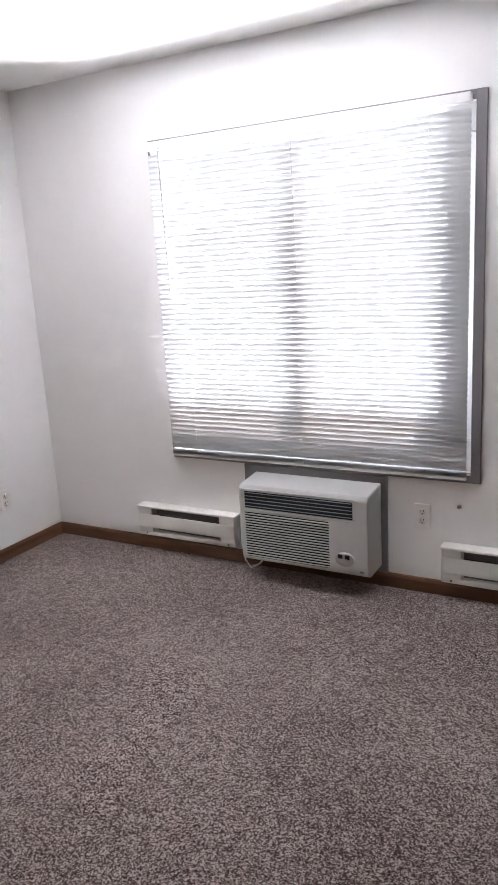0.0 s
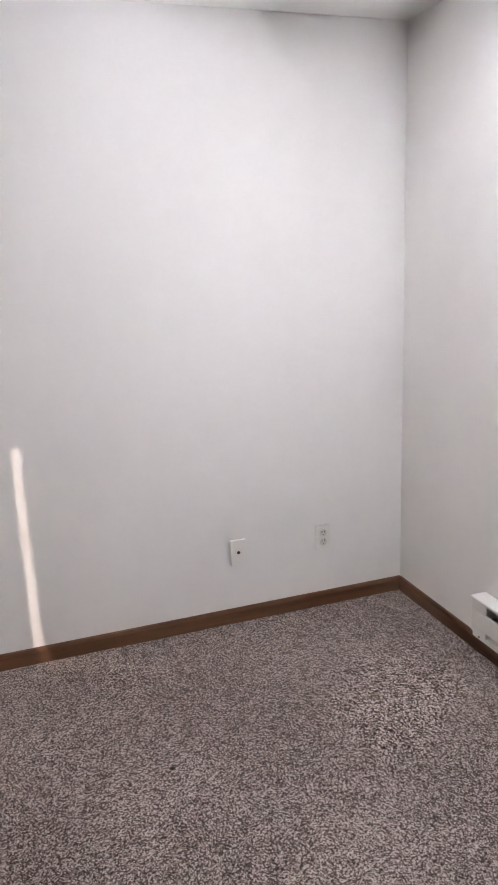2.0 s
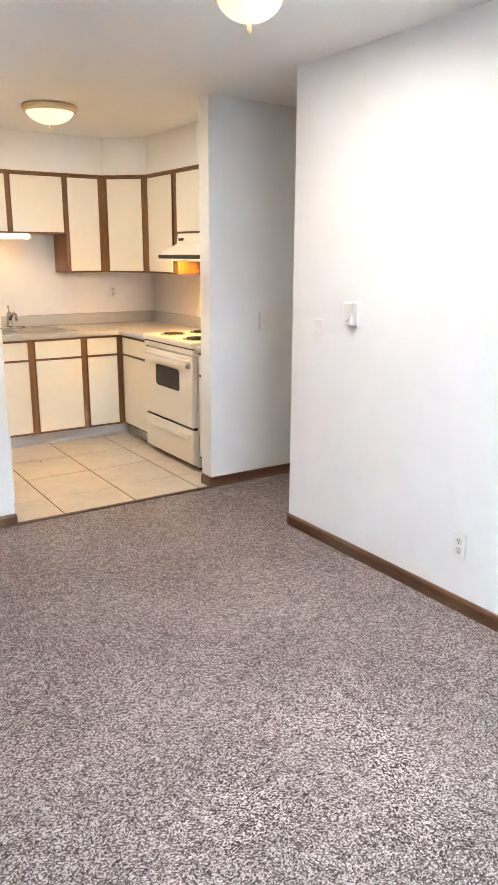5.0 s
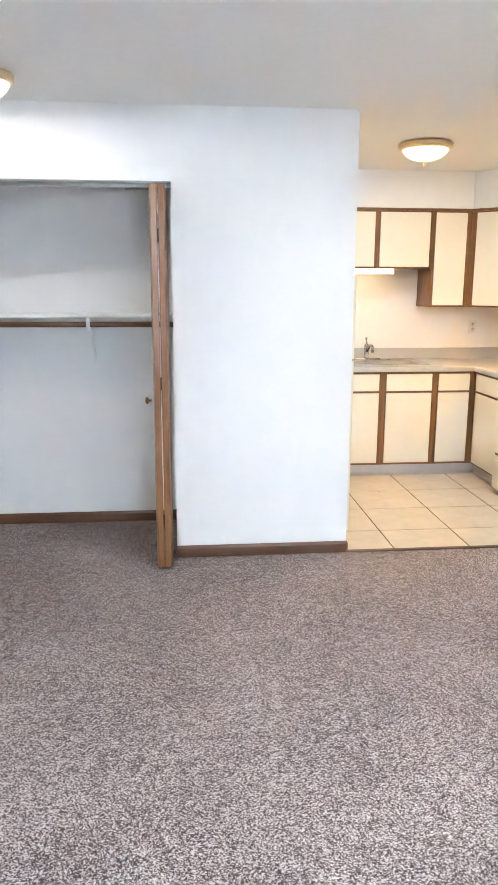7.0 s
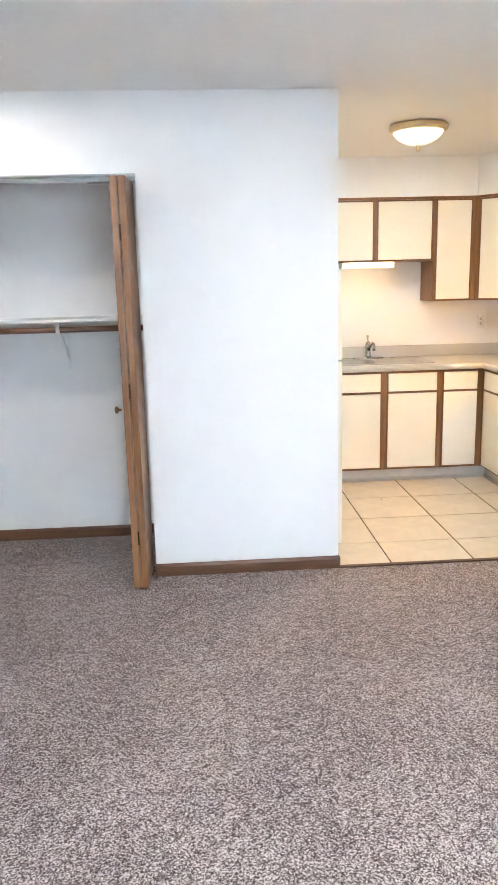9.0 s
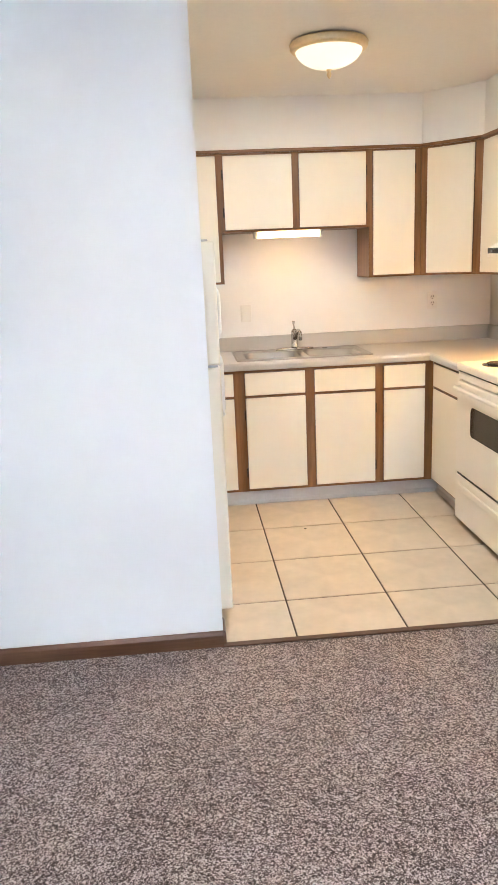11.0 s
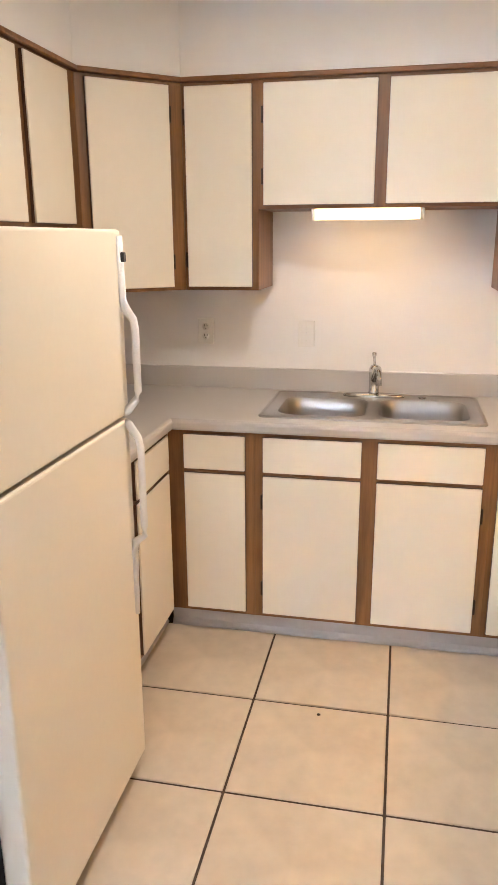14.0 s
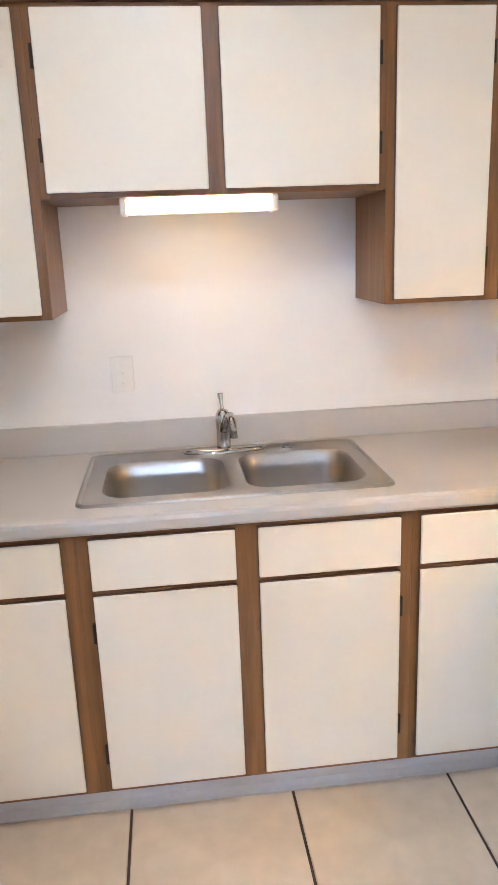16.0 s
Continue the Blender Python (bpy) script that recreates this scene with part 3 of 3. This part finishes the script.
def bifold(jamb, lead, tip0, tip1, knob_at, knob_way):
    o = thing("bifold_door", pose(0, 0, 0), "folded open brown wood bifold closet door", "closet door", "bifold doors")
    panel_of(o, jamb, tip0)
    leaf = panel_of(o, lead, tip1)
    mid = ((tip0[0] + tip1[0]) / 2, (tip0[1] + tip1[1]) / 2)
    for z in (.25, 1.0, 1.75):
        part("hinge", boxes((mid[0] - .004, mid[1] - .006, z, mid[0] + .004, mid[1] + .004, z + .07), bevel=.001), BRONZE, o, "small dark hinge")
    k = part("knob", lathe([(.006, .0), (.006, .012), (.017, .018), (.019, .025), (.014, .032), (0, .034)], 18, (0, 0, 0), "x"), KNOB, leaf, "brown turned wooden knob")
    k.location = knob_at
    k.rotation_euler = (0, 0, knob_way)
    part("pivot", tube([(jamb[0], jamb[1], .0), (jamb[0], jamb[1], .02)], .006, 8), GREY, o)
    return o


bifold((-1.030, .105), (-1.094, .105), (-1.040, -.188), (-1.078, -.188), (-1.113, -.115, .936), math.pi)
bifold((-2.184, .105), (-2.120, .105), (-2.184, -.195), (-2.145, -.195), (-2.108, -.115, .930), 0.0)


# ---- kitchen cabinets ----
def add_front(cab, name, x0, x1, z0, z1, hinge="", fy=0.0):
    """A cream slab front, 18 mm proud of the frame, with its dark edge band and exposed hinges."""
    f = part(name, boxes((x0, fy - .018, z0, x1, fy - .001, z1), bevel=.002), CREAM, cab)
    part("edge_band", boxes((x0 - .0015, fy - .012, z0 - .0015, x1 + .0015, fy - .002, z1 + .0015)), EDGE, f, "dark wooden edge band")
    for z in ((z0 + .075, z1 - .135) if hinge else ()):
        x = x0 - .010 if hinge == "l" else x1 + .001
        part("hinge", boxes((x, fy - .011, z, x + .009, fy, z + .058), bevel=.0015), BRONZE, f, "dark bronze hinge")
    return f


def base_cabinet(m, w, cols, depth=.60, body_top=.868, k0=0.0, k1=0.0):
    """cols: (x0, x1, hinge side) of each drawer-over-door column."""
    c = thing("base_cabinet", m, "cream laminate base cabinet with brown wooden frame", "cabinet", "base cabinets")
    part("body", boxes((0, .012, .10, w, depth, body_top)), CAB_WOOD, c)
    xs = [0.0] + [v for a, b, _ in cols for v in (a + .006, b - .006)] + [w]
    for a, b in zip(xs[::2], xs[1::2]):
        part("stile", boxes((a, 0, .10, b, .012, .868), bevel=.001), CAB_WOOD, c)
    for a, b, _ in cols:
        for z0, z1 in ((.10, .126), (.692, .716), (.842, .868)):
            part("rail", boxes((a + .0062, .0005, z0, b - .0062, .012, z1)), CAB_WOOD_X, c)
    kick = part("toe_kick", boxes((-k0, .055, 0, w + k1, .065, .10)), KICK, c, "grey vinyl toe kick")
    bm = profile_x([(.055, .0), (.040, .0), (.041, .004), (.047, .010), (.052, .020), (.055, .026)], -k0, w + k1)
    part("cove", bm, KICK, kick)
    for a, b, h in cols:
        add_front(c, "drawer_front", a, b, .712, .848)
        add_front(c, "door", a, b, .120, .695, h)
        mid = (a + b) / 2
        part("finger_pull", lathe([(.0, -.012), (.045, -.006), (.05, 0), (.045, .003), (0, .004)], 20, (0, 0, 0), "y"), CAB_WOOD_X, c, "carved finger pull").matrix_basis = Matrix.Translation((mid - .03, -.004, .7035)) @ Matrix.Diagonal((1, 1, .14, 1))
    return c


def wall_cabinet(m, w, z0, cols, depth=.32, z1=2.132, group="wall cabinets"):
    c = thing("wall_cabinet", m, "cream laminate wall cabinet with brown wooden frame", "cabinet", group)
    part("body", boxes((0, .012, z0, w, depth, z1)), CAB_WOOD, c)
    xs = [0.0] + [v for a, b, _ in cols for v in (a + .006, b - .006)] + [w]
    for a, b in zip(xs[::2], xs[1::2]):
        part("stile", boxes((a, 0, z0, b, .012, z1), bevel=.001), CAB_WOOD, c)
    for a, b, _ in cols:
        for r0, r1 in ((z0, z0 + .024), (z1 - .024, z1)):
            part("rail", boxes((a + .0062, .0005, r0, b - .0062, .012, r1)), CAB_WOOD_X, c)
    for a, b, h in cols:
        add_front(c, "door", a, b, z0 + .014, z1 - .014, h)
    return c


BF = 1.678   # frame face of the back base row
base_cabinet(pose(-.113, BF, 0), .343, [(.067, .307, "")], k0=.02)
base_cabinet(pose(.230, BF, 0), .870, [(.034, .401, "l"), (.460, .835, "r")], .60, .70)
base_cabinet(pose(1.100, BF, 0), .335, [(.020, .278, "")], k1=.057)
LF, RF = -.113, 1.436                        # frame faces of the side rows
base_cabinet(pose(LF, .885, 0, 0, 0, 90), .792, [(.025, .340, ""), (.395, .745, "")], .62, k1=.057)
base_cabinet(pose(RF, BF - .001, 0, 0, 0, -90), .522, [(.045, .500, "")], .60, k0=.057)
base_cabinet(pose(RF, .366, 0, 0, 0, -90), .236, [(.03, .208, "")], .60)

UT, UB = 1.368, 1.676
wall_cabinet(pose(-.108, UF, 0), .298, UT, [(.015, .274, "l")])
wall_cabinet(pose(.190, UF, 0), .918, UB, [(.021, .438, "l"), (.482, .895, "r")])
wall_cabinet(pose(1.108, UF, 0), .330, UT, [(.023, .284, "r")])
for sx, x0, name_side in ((1, KX0, "l"), (-1, KX1, "r")):
    a = Vector((x0 + sx * US, YD, 0))
    b = Vector((-.110, UF, 0)) if sx > 0 else Vector((1.440, UF, 0))
    c = thing("corner_wall_cabinet", pose(0, 0, 0), "cream diagonal corner wall cabinet with brown frame", "cabinet", "corner wall cabinets")
    part("body", prism([(a.x, a.y), (b.x, b.y), (b.x, KY - .001), (x0 + sx * .001, KY - .001), (x0 + sx * .001, a.y)], UT, 2.132), CAB_WOOD, c)
    p, q = (a, b) if sx > 0 else (b, a)
    w = (q - p).length
    ang = math.atan2(q.y - p.y, q.x - p.x)
    f = add_front(c, "door", .034 if sx > 0 else .046, w - (.058 if sx > 0 else .046), UT + .014, 2.118, "")
    f.matrix_basis = Matrix.Translation((p.x, p.y, 0)) @ Matrix.Rotation(ang, 4, "Z")
    for z in (1.45, 1.99):
        part("hinge", boxes((w - .056, -.011, z, w - .047, 0, z + .058), bevel=.0015), BRONZE, f, "dark bronze hinge")
UD = US - .002
wall_cabinet(pose(KX0 + US, .20, 0, 0, 0, 90), .72, 1.605, [(.03, .345, ""), (.385, .69, "")], UD)
wall_cabinet(pose(KX0 + US, .92, 0, 0, 0, 90), YD - .922, 1.605, [(.03, .335, ""), (.385, .685, "")], UD)
wall_cabinet(pose(KX1 - US, YD - .002, 0, 0, 0, -90), YD - 1.172, UT, [(.04, .455, "")], UD)
wall_cabinet(pose(KX1 - US, 1.170, 0, 0, 0, -90), .780, UB, [(.02, .37, ""), (.41, .76, "")], UD)
wall_cabinet(pose(KX1 - US, .388, 0, 0, 0, -90), .255, UT, [(.025, .23, "")], UD)

# crown strip along the top of the wall cabinets
crown = thing("cabinet_crown", pose(0, 0, 0), "dark brown wooden strip along the cabinet tops", "moulding")
LINE = [(KX0 + US, .14), (KX0 + US, YD), (-.110, UF), (1.440, UF), (KX1 - US, YD), (KX1 - US, .14)]
for (xa, ya), (xb, yb) in zip(LINE, LINE[1:]):
    d = Vector((xb - xa, yb - ya, 0))
    bm = boxes((-.004, -.020, 2.1325, d.length + .004, .006, 2.150), bevel=.003)
    bm.transform(Matrix.Translation((xa, ya, 0)) @ Matrix.Rotation(math.atan2(d.y, d.x), 4, "Z"))
    part("strip", bm, CAB_WOOD_X, crown)

# ---- worktop ----
ZT, TH = .908, .038
FE, LE, RE = 1.668, -.100, 1.420         # front edges
SK = (.250, 1.060, 1.765, 2.215)         # cut-out for the sink
top = thing("worktop", pose(0, 0, 0), "pale grey laminate worktop with rolled edge and backsplash", "worktop")
for q in ((KX0, FE, SK[0], KY), (SK[1], FE, KX1, KY), (SK[0], FE, SK[1], SK[2]), (SK[0], SK[3], SK[1], KY), (KX0, .885, LE, FE), (RE, 1.156, KX1, FE), (RE, .132, KX1, .366)):
    part("slab", boxes((q[0], q[1], ZT - TH, q[2], q[3], ZT)), COUNTER, top)
NOSE = [(0, ZT - TH - .004), (-.012, ZT - TH - .004), (-.017, ZT - TH + .004), (-.018, ZT - .014), (-.014, ZT - .004), (-.005, ZT + .0015), (0, ZT + .001)]
part("nosing", profile_x([(FE + y, z) for y, z in NOSE], LE, RE), COUNTER, top)
for x, y0, y1, sx in ((LE, .885, FE, 1), (RE, 1.156, FE, -1), (RE, .132, .366, -1)):
    bm = profile_x(NOSE, 0, y1 - y0)
    bm.transform(Matrix.Translation((x, y0 if sx > 0 else y1, 0)) @ Matrix.Rotation(sx * math.pi / 2, 4, "Z"))
    part("nosing", bm, COUNTER, top)
part("backsplash", boxes((KX0, KY - .020, ZT, KX1, KY - .0005, 1.004), bevel=.003), COUNTER, top)
part("backsplash", boxes((KX0 + .0005, .885, ZT, KX0 + .02, KY - .02, 1.004), bevel=.003), COUNTER, top)
part("backsplash", boxes((KX1 - .02, 1.156, ZT, KX1 - .0005, KY - .02, 1.004), bevel=.003), COUNTER, top)


# ---- sink and tap ----
def rounded(x0, x1, y0, y1, r, n=6):
    pts = []
    for cx, cy, a0 in ((x1 - r, y1 - r, 0), (x0 + r, y1 - r, 90), (x0 + r, y0 + r, 180), (x1 - r, y0 + r, 270)):
        pts += [(cx + r * math.cos(radians(a0 + 90 * k / n)), cy + r * math.sin(radians(a0 + 90 * k / n))) for k in range(n + 1)]
    return pts


sink = thing("kitchen_sink", pose(0, 0, ZT), "double-bowl brushed stainless steel drop-in sink", "sink")
BOWLS = [(.290, .636, 1.785, 2.115), (.682, 1.022, 1.785, 2.125)]
bm = bmesh.new()
loops = []
for pts, z in [(rounded(.231, 1.076, 1.738, 2.228, .03), .004)] + [(rounded(*b, .07), .006) for b in BOWLS]:
    vs = [bm.verts.new((x, y, z)) for x, y in pts]
    loops.append([bm.edges.new((vs[i], vs[(i + 1) % len(vs)])) for i in range(len(vs))])
bmesh.ops.triangle_fill(bm, use_beauty=True, edges=[e for lp in loops for e in lp], normal=(0, 0, 1))
bmesh.ops.recalc_face_normals(bm, faces=bm.faces[:])
part("deck", bm, STEEL, sink)
bm = bmesh.new()
rings = [[bm.verts.new((x, y, z)) for x, y in rounded(.228 + o, 1.079 - o, 1.735 + o, 2.231 - o, .032)] for o, z in ((0, .0005), (0.0, .005), (.004, .0085), (.010, .008), (.014, .0045))]
for ra, rb in zip(rings, rings[1:]):
    for i in range(len(ra)):
        j = (i + 1) % len(ra)
        bm.faces.new((ra[i], ra[j], rb[j], rb[i])).smooth = True
part("rolled_rim", bm, STEEL, sink)
for x0, x1, y0, y1 in BOWLS:
    bm = bmesh.new()
    rings = []
    for o, z, r in ((0, .006, .07), (.006, -.002, .068), (.010, -.05, .066), (.018, -.13, .064), (.034, -.152, .058), (.07, -.160, .04), (.13, -.163, .02)):
        rings.append([bm.verts.new((x, y, z)) for x, y in rounded(x0 + o, x1 - o, y0 + o, y1 - o, r)])
    for ra, rb in zip(rings, rings[1:]):
        for i in range(len(ra)):
            j = (i + 1) % len(ra)
            bm.faces.new((ra[i], ra[j], rb[j], rb[i])).smooth = True
    bm.faces.new(rings[-1])
    b = part("bowl", bm, STEEL, sink)
    part("drain", lathe([(.045, -.1615), (.045, -.158), (.036, -.156), (.03, -.160), (0, -.161)], 24, ((x0 + x1) / 2, (y0 + y1) / 2, 0)), CHROME, b, "chrome drain")
part("hole_cover", lathe([(.017, .004), (.017, .008), (.012, .010), (0, .0105)], 20, (.853, 2.18, 0)), CHROME, sink)

tap = thing("faucet", pose(.650, 2.175, ZT + .0045), "chrome single-lever kitchen faucet on the sink", "faucet")
bm = lathe([(.128, 0), (.130, .006), (.122, .014), (.06, .018), (0, .019)], 40)
bmesh.ops.scale(bm, vec=(1, .24, 1), verts=bm.verts[:])
part("escutcheon", bm, CHROME, tap)
part("body", lathe([(.0245, .015), (.022, .022), (.0215, .07), (.0235, .10), (.0225, .122), (.015, .136), (0, .141)], 28), CHROME, tap)
part("spout", tube([(0, -.010, .075), (.012, -.040, .118), (.018, -.070, .132), (.022, -.098, .122), (.023, -.108, .098), (.023, -.108, .072)], .0125, 14, taper=[1.15, 1.1, 1.0, .95, .9, .95]), CHROME, tap)
part("lever", tube([(0, 0, .128), (-.001, .002, .145), (-.003, .006, .165), (-.004, .010, .184), (-.004, .011, .189)], .010, 12, taper=[1.0, .55, .55, 1.0, .85]), CHROME, tap)

# ---- lamp under the short cabinets ----
lamp = thing("under_cabinet_light", pose(0, 0, 0), "lit white fluorescent lamp under the cabinets", "lamp")
part("housing", boxes((.394, 2.012, 1.652, .812, 2.098, UB), bevel=.003), WHITE, lamp)
part("diffuser", boxes((.408, 1.984, 1.636, .798, 2.090, 1.6515), (.408, 1.982, 1.634, .798, 2.0115, 1.674), bevel=.004), TUBE, lamp, "glowing lamp diffuser")
for a, b in ((.391, .4075), (.7985, .815)):
    part("end_cap", boxes((a, 1.981, 1.632, b, 2.094, 1.675), bevel=.005, seg=2), IVORY, lamp, "cream plastic end cap")

# ---- fridge ----
FY0, FY1, FX = .166, .858, .054
fr = thing("fridge", pose(0, 0, 0), "cream two-door top-freezer fridge with moulded handles", "fridge")
part("cabinet", boxes((KX0 + .03, FY0 + .004, .03, -.031, FY1 - .004, 1.583), bevel=.006, seg=2), FRIDGE, fr)
part("gasket", boxes((-.030, FY0 + .004, .08, -.006, FY1 - .012, 1.575)), RUBBER, fr, "black door gasket")
fd = part("freezer_door", boxes((-.006, FY0, 1.120, FX, FY1, 1.590), bevel=.008, seg=3), FRIDGE, fr)
ld = part("fridge_door", boxes((-.006, FY0, .075, FX, FY1, 1.110), bevel=.008, seg=3), FRIDGE, fr)
part("kick_grille", boxes((-.06, FY0 + .01, .012, -.012, FY1 - .01, .070)), RUBBER, fr, "black kick grille")
for y in (FY0 + .05, FY1 - .05):
    part("foot", lathe([(.02, 0), (.02, .03)], 12, (-.05, y, 0)), RUBBER, fr)
part("hinge_cover", boxes((-.05, FY0 + .005, 1.584, .03, FY0 + .05, 1.597), bevel=.003), GREY, fr)
part("middle_hinge", boxes((-.02, FY0 + .002, 1.1115, .045, FY0 + .05, 1.1185)), GREY, fr)
HY = FY1 - .022
part("handle", tube([(FX + .004, HY, 1.575), (FX + .006, HY, 1.420), (FX + .014, HY, 1.395), (FX + .032, HY, 1.372), (FX + .036, HY, 1.345), (FX + .036, HY, 1.185), (FX + .030, HY, 1.165), (FX + .006, HY, 1.135), (FX - .004, HY, 1.130)],
     .0098, 10, taper=[.9, 1, 1.2, 1, 1, 1, 1, 1.2, 1.2]), WHITE, fd, "white moulded handle")
part("handle", tube([(FX - .004, HY, 1.102), (FX + .006, HY, 1.096), (FX + .030, HY, 1.062), (FX + .036, HY, 1.035), (FX + .036, HY, .810), (FX + .036, HY, .785), (FX + .010, HY, .765), (FX + .005, HY, .735), (FX + .003, HY, .545)],
     .0098, 10, taper=[1.2, 1.2, 1, 1, 1, 1, 1.2, 1, .8]), WHITE, ld, "white moulded handle")
part("badge", boxes((FX, HY - .008, 1.512, FX + .018, HY + .008, 1.536), bevel=.002), BLACK, fd, "small dark square badge")
part("sticker", boxes((FX, FY0 + .022, 1.533, FX + .0008, FY0 + .088, 1.572)), KICK, fd, "small grey paper sticker")
for k in range(4):
    part("print_line", boxes((FX + .0008, FY0 + .027, 1.538 + k * .007, FX + .0012, FY0 + .083, 1.541 + k * .007)), SLEEVE, fd)

# ---- stove and hood ----
SY0, SY1, SF = .370, 1.150, 1.385
st = thing("stove", pose(0, 0, 0), "cream electric coil-burner range with oven window", "stove")
part("body", boxes((SF + .045, SY0 + .003, .02, KX1 - .03, SY1 - .003, .885), bevel=.004), STOVE, st)
part("plinth", boxes((SF + .07, SY0 + .02, 0, KX1 - .06, SY1 - .02, .02)), BLACK, st)
ct = part("cooktop", boxes((SF - .004, SY0, .885, KX1 - .03, SY1, .928), bevel=.010, seg=3), STOVE, st, "cream enamel cooktop")
part("front_rail", boxes((SF + .006, SY0 + .004, .838, SF + .045, SY1 - .004, .876), bevel=.003), STOVE, st)
# solid black strip, put in for the shade under the cooktop edge
part("cooktop_shade_strip", boxes((SF + .010, SY0 + .004, .876, SF + .045, SY1 - .004, .885)), BLACK, st, "black strip for the shade under the cooktop")
od = part("oven_door", boxes((SF, SY0 + .006, .318, SF + .044, SY1 - .006, .828), bevel=.008, seg=2), STOVE, st)
for oname, grow, x0, x1, omat, olabel in (("window_frame", .012, SF - .0025, SF + .006, STOVE, "cream raised window frame"), ("oven_window", 0, SF - .004, SF + .004, OVEN_GLASS, "dark oven window")):
    bm = prism(rounded(.560 - grow, .938 + grow, .560 - grow, .718 + grow, .03), x0, x1)
    bm.transform(Matrix(((0, 0, 1, 0), (1, 0, 0, 0), (0, 1, 0, 0), (0, 0, 0, 1))))
    part(oname, bm, omat, od, olabel)
part("handle", tube([(SF + .002, SY0 + .05, .795), (SF - .036, SY0 + .065, .800), (SF - .040, SY0 + .10, .800), (SF - .040, SY1 - .10, .800), (SF - .036, SY1 - .065, .800), (SF + .002, SY1 - .05, .795)], .011, 10), STOVE, od, "cream tubular handle")
part("knob", lathe([(0, -.026), (.014, -.024), (.018, -.012), (.020, 0)], 18, (SF, .416, .760), "x"), CHROME, od)
dr = part("drawer", boxes((SF + .002, SY0 + .006, .045, SF + .044, SY1 - .006, .300), bevel=.010, seg=2), STOVE, st)
part("drawer_lip", boxes((SF - .010, SY0 + .05, .225, SF + .003, SY1 - .05, .262), bevel=.006, seg=2), STOVE, dr)
# black bar between door and drawer, drawn in place of the gap's shade
part("door_shade_strip", boxes((SF + .012, SY0 + .01, .300, SF + .044, SY1 - .01, .318)), BLACK, st)
for bx, by, r in ((1.545, .565, .095), (1.545, .955, .078), (1.820, .565, .078), (1.820, .955, .095)):
    pan = part("drip_pan", lathe([(r + .020, .9285), (r + .018, .932), (r + .004, .9295), (.02, .9285), (0, .9282)], 32, (bx, by, 0)), CHROME, ct, "chrome drip pan")
    pts = [(bx + (.018 + (r - .018) * k / 70) * math.cos(k * .36), by + (.018 + (r - .018) * k / 70) * math.sin(k * .36), .937) for k in range(71)]
    part("burner_coil", tube(pts, .0045, 6), COIL, pan, "black spiral burner coil")

hood = thing("range_hood", pose(0, 0, 0), "cream metal range hood with dark front band", "hood")
sec = [(1.530, 1.492), (1.530, 1.524), (1.680, 1.600), (1.690, UB - .002), (KX1 - .002, UB - .002), (KX1 - .002, 1.482), (1.560, 1.482)]
bm = bmesh.new()
a = [bm.verts.new((x, .395, z)) for x, z in sec]
b = [bm.verts.new((x, 1.122, z)) for x, z in sec]
bm.faces.new(a), bm.faces.new(b[::-1])
for i in range(len(a)):
    j = (i + 1) % len(a)
    bm.faces.new((a[i], b[i], b[j], a[j]))
bmesh.ops.recalc_face_normals(bm, faces=bm.faces[:])
part("canopy", bm, STOVE, hood)
part("front_band", boxes((1.520, .393, 1.490, 1.531, 1.124, 1.518), bevel=.002), BLACK, hood, "dark front band")
part("lower_edge", boxes((1.517, .392, 1.474, 1.565, 1.125, 1.489), bevel=.002), STOVE, hood)
part("switch", boxes((1.672, 1.02, 1.622, 1.690, 1.08, 1.640)), BLACK, hood)
part("lamp_lens", boxes((1.62, .90, 1.474, 1.76, 1.12, 1.4815)), HOOD_LAMP, hood, "glowing amber lamp lens")

# ---- kitchen floor tiles ----
kf = setting("floor_kitchen", boxes((KX0 - .12, .0, -.12, KX1 + .12, KY + .12, -.004)), GROUT, "beige ceramic floor tiles with dark grout", "tile floor")
TX, TY, TP = .305, .356, (.467, .457)
tile_cache = {}
for i in range(-3, 5):
    for j in range(-1, 4):
        x0, x1 = max(KX0, TX + i * TP[0]) + .004, min(KX1, TX + (i + 1) * TP[0]) - .004
        y0, y1 = max(.011, TY + j * TP[1]) + .004, min(1.745, TY + (j + 1) * TP[1]) - .004
        if x1 - x0 < .03 or y1 - y0 < .03:
            continue
        key = (round(x1 - x0, 3), round(y1 - y0, 3))
        if key not in tile_cache:
            w, h = key
            tile_cache[key] = mesh_of("tile", boxes((-w / 2, -h / 2, -.010, w / 2, h / 2, 0), bevel=.0025), TILE)
        ob = new("tile", tile_cache[key])
        ob.parent = kf
        ob.location = ((x0 + x1) / 2, (y0 + y1) / 2, random.uniform(-.0006, .0006))
fleck = thing("floor_fleck", pose(.540, 1.225, .0008), "tiny dark spot on a floor tile", "speck")
part("speck", lathe([(.007, 0), (.006, .0015), (0, .002)], 9), BRONZE, fleck)
lint = thing("carpet_fleck", pose(.517, -3.737, .0005), "tiny dark bit of lint on the carpet", "speck")
part("speck", lathe([(.010, 0), (.008, .003), (0, .004)], 7), BRONZE, lint)
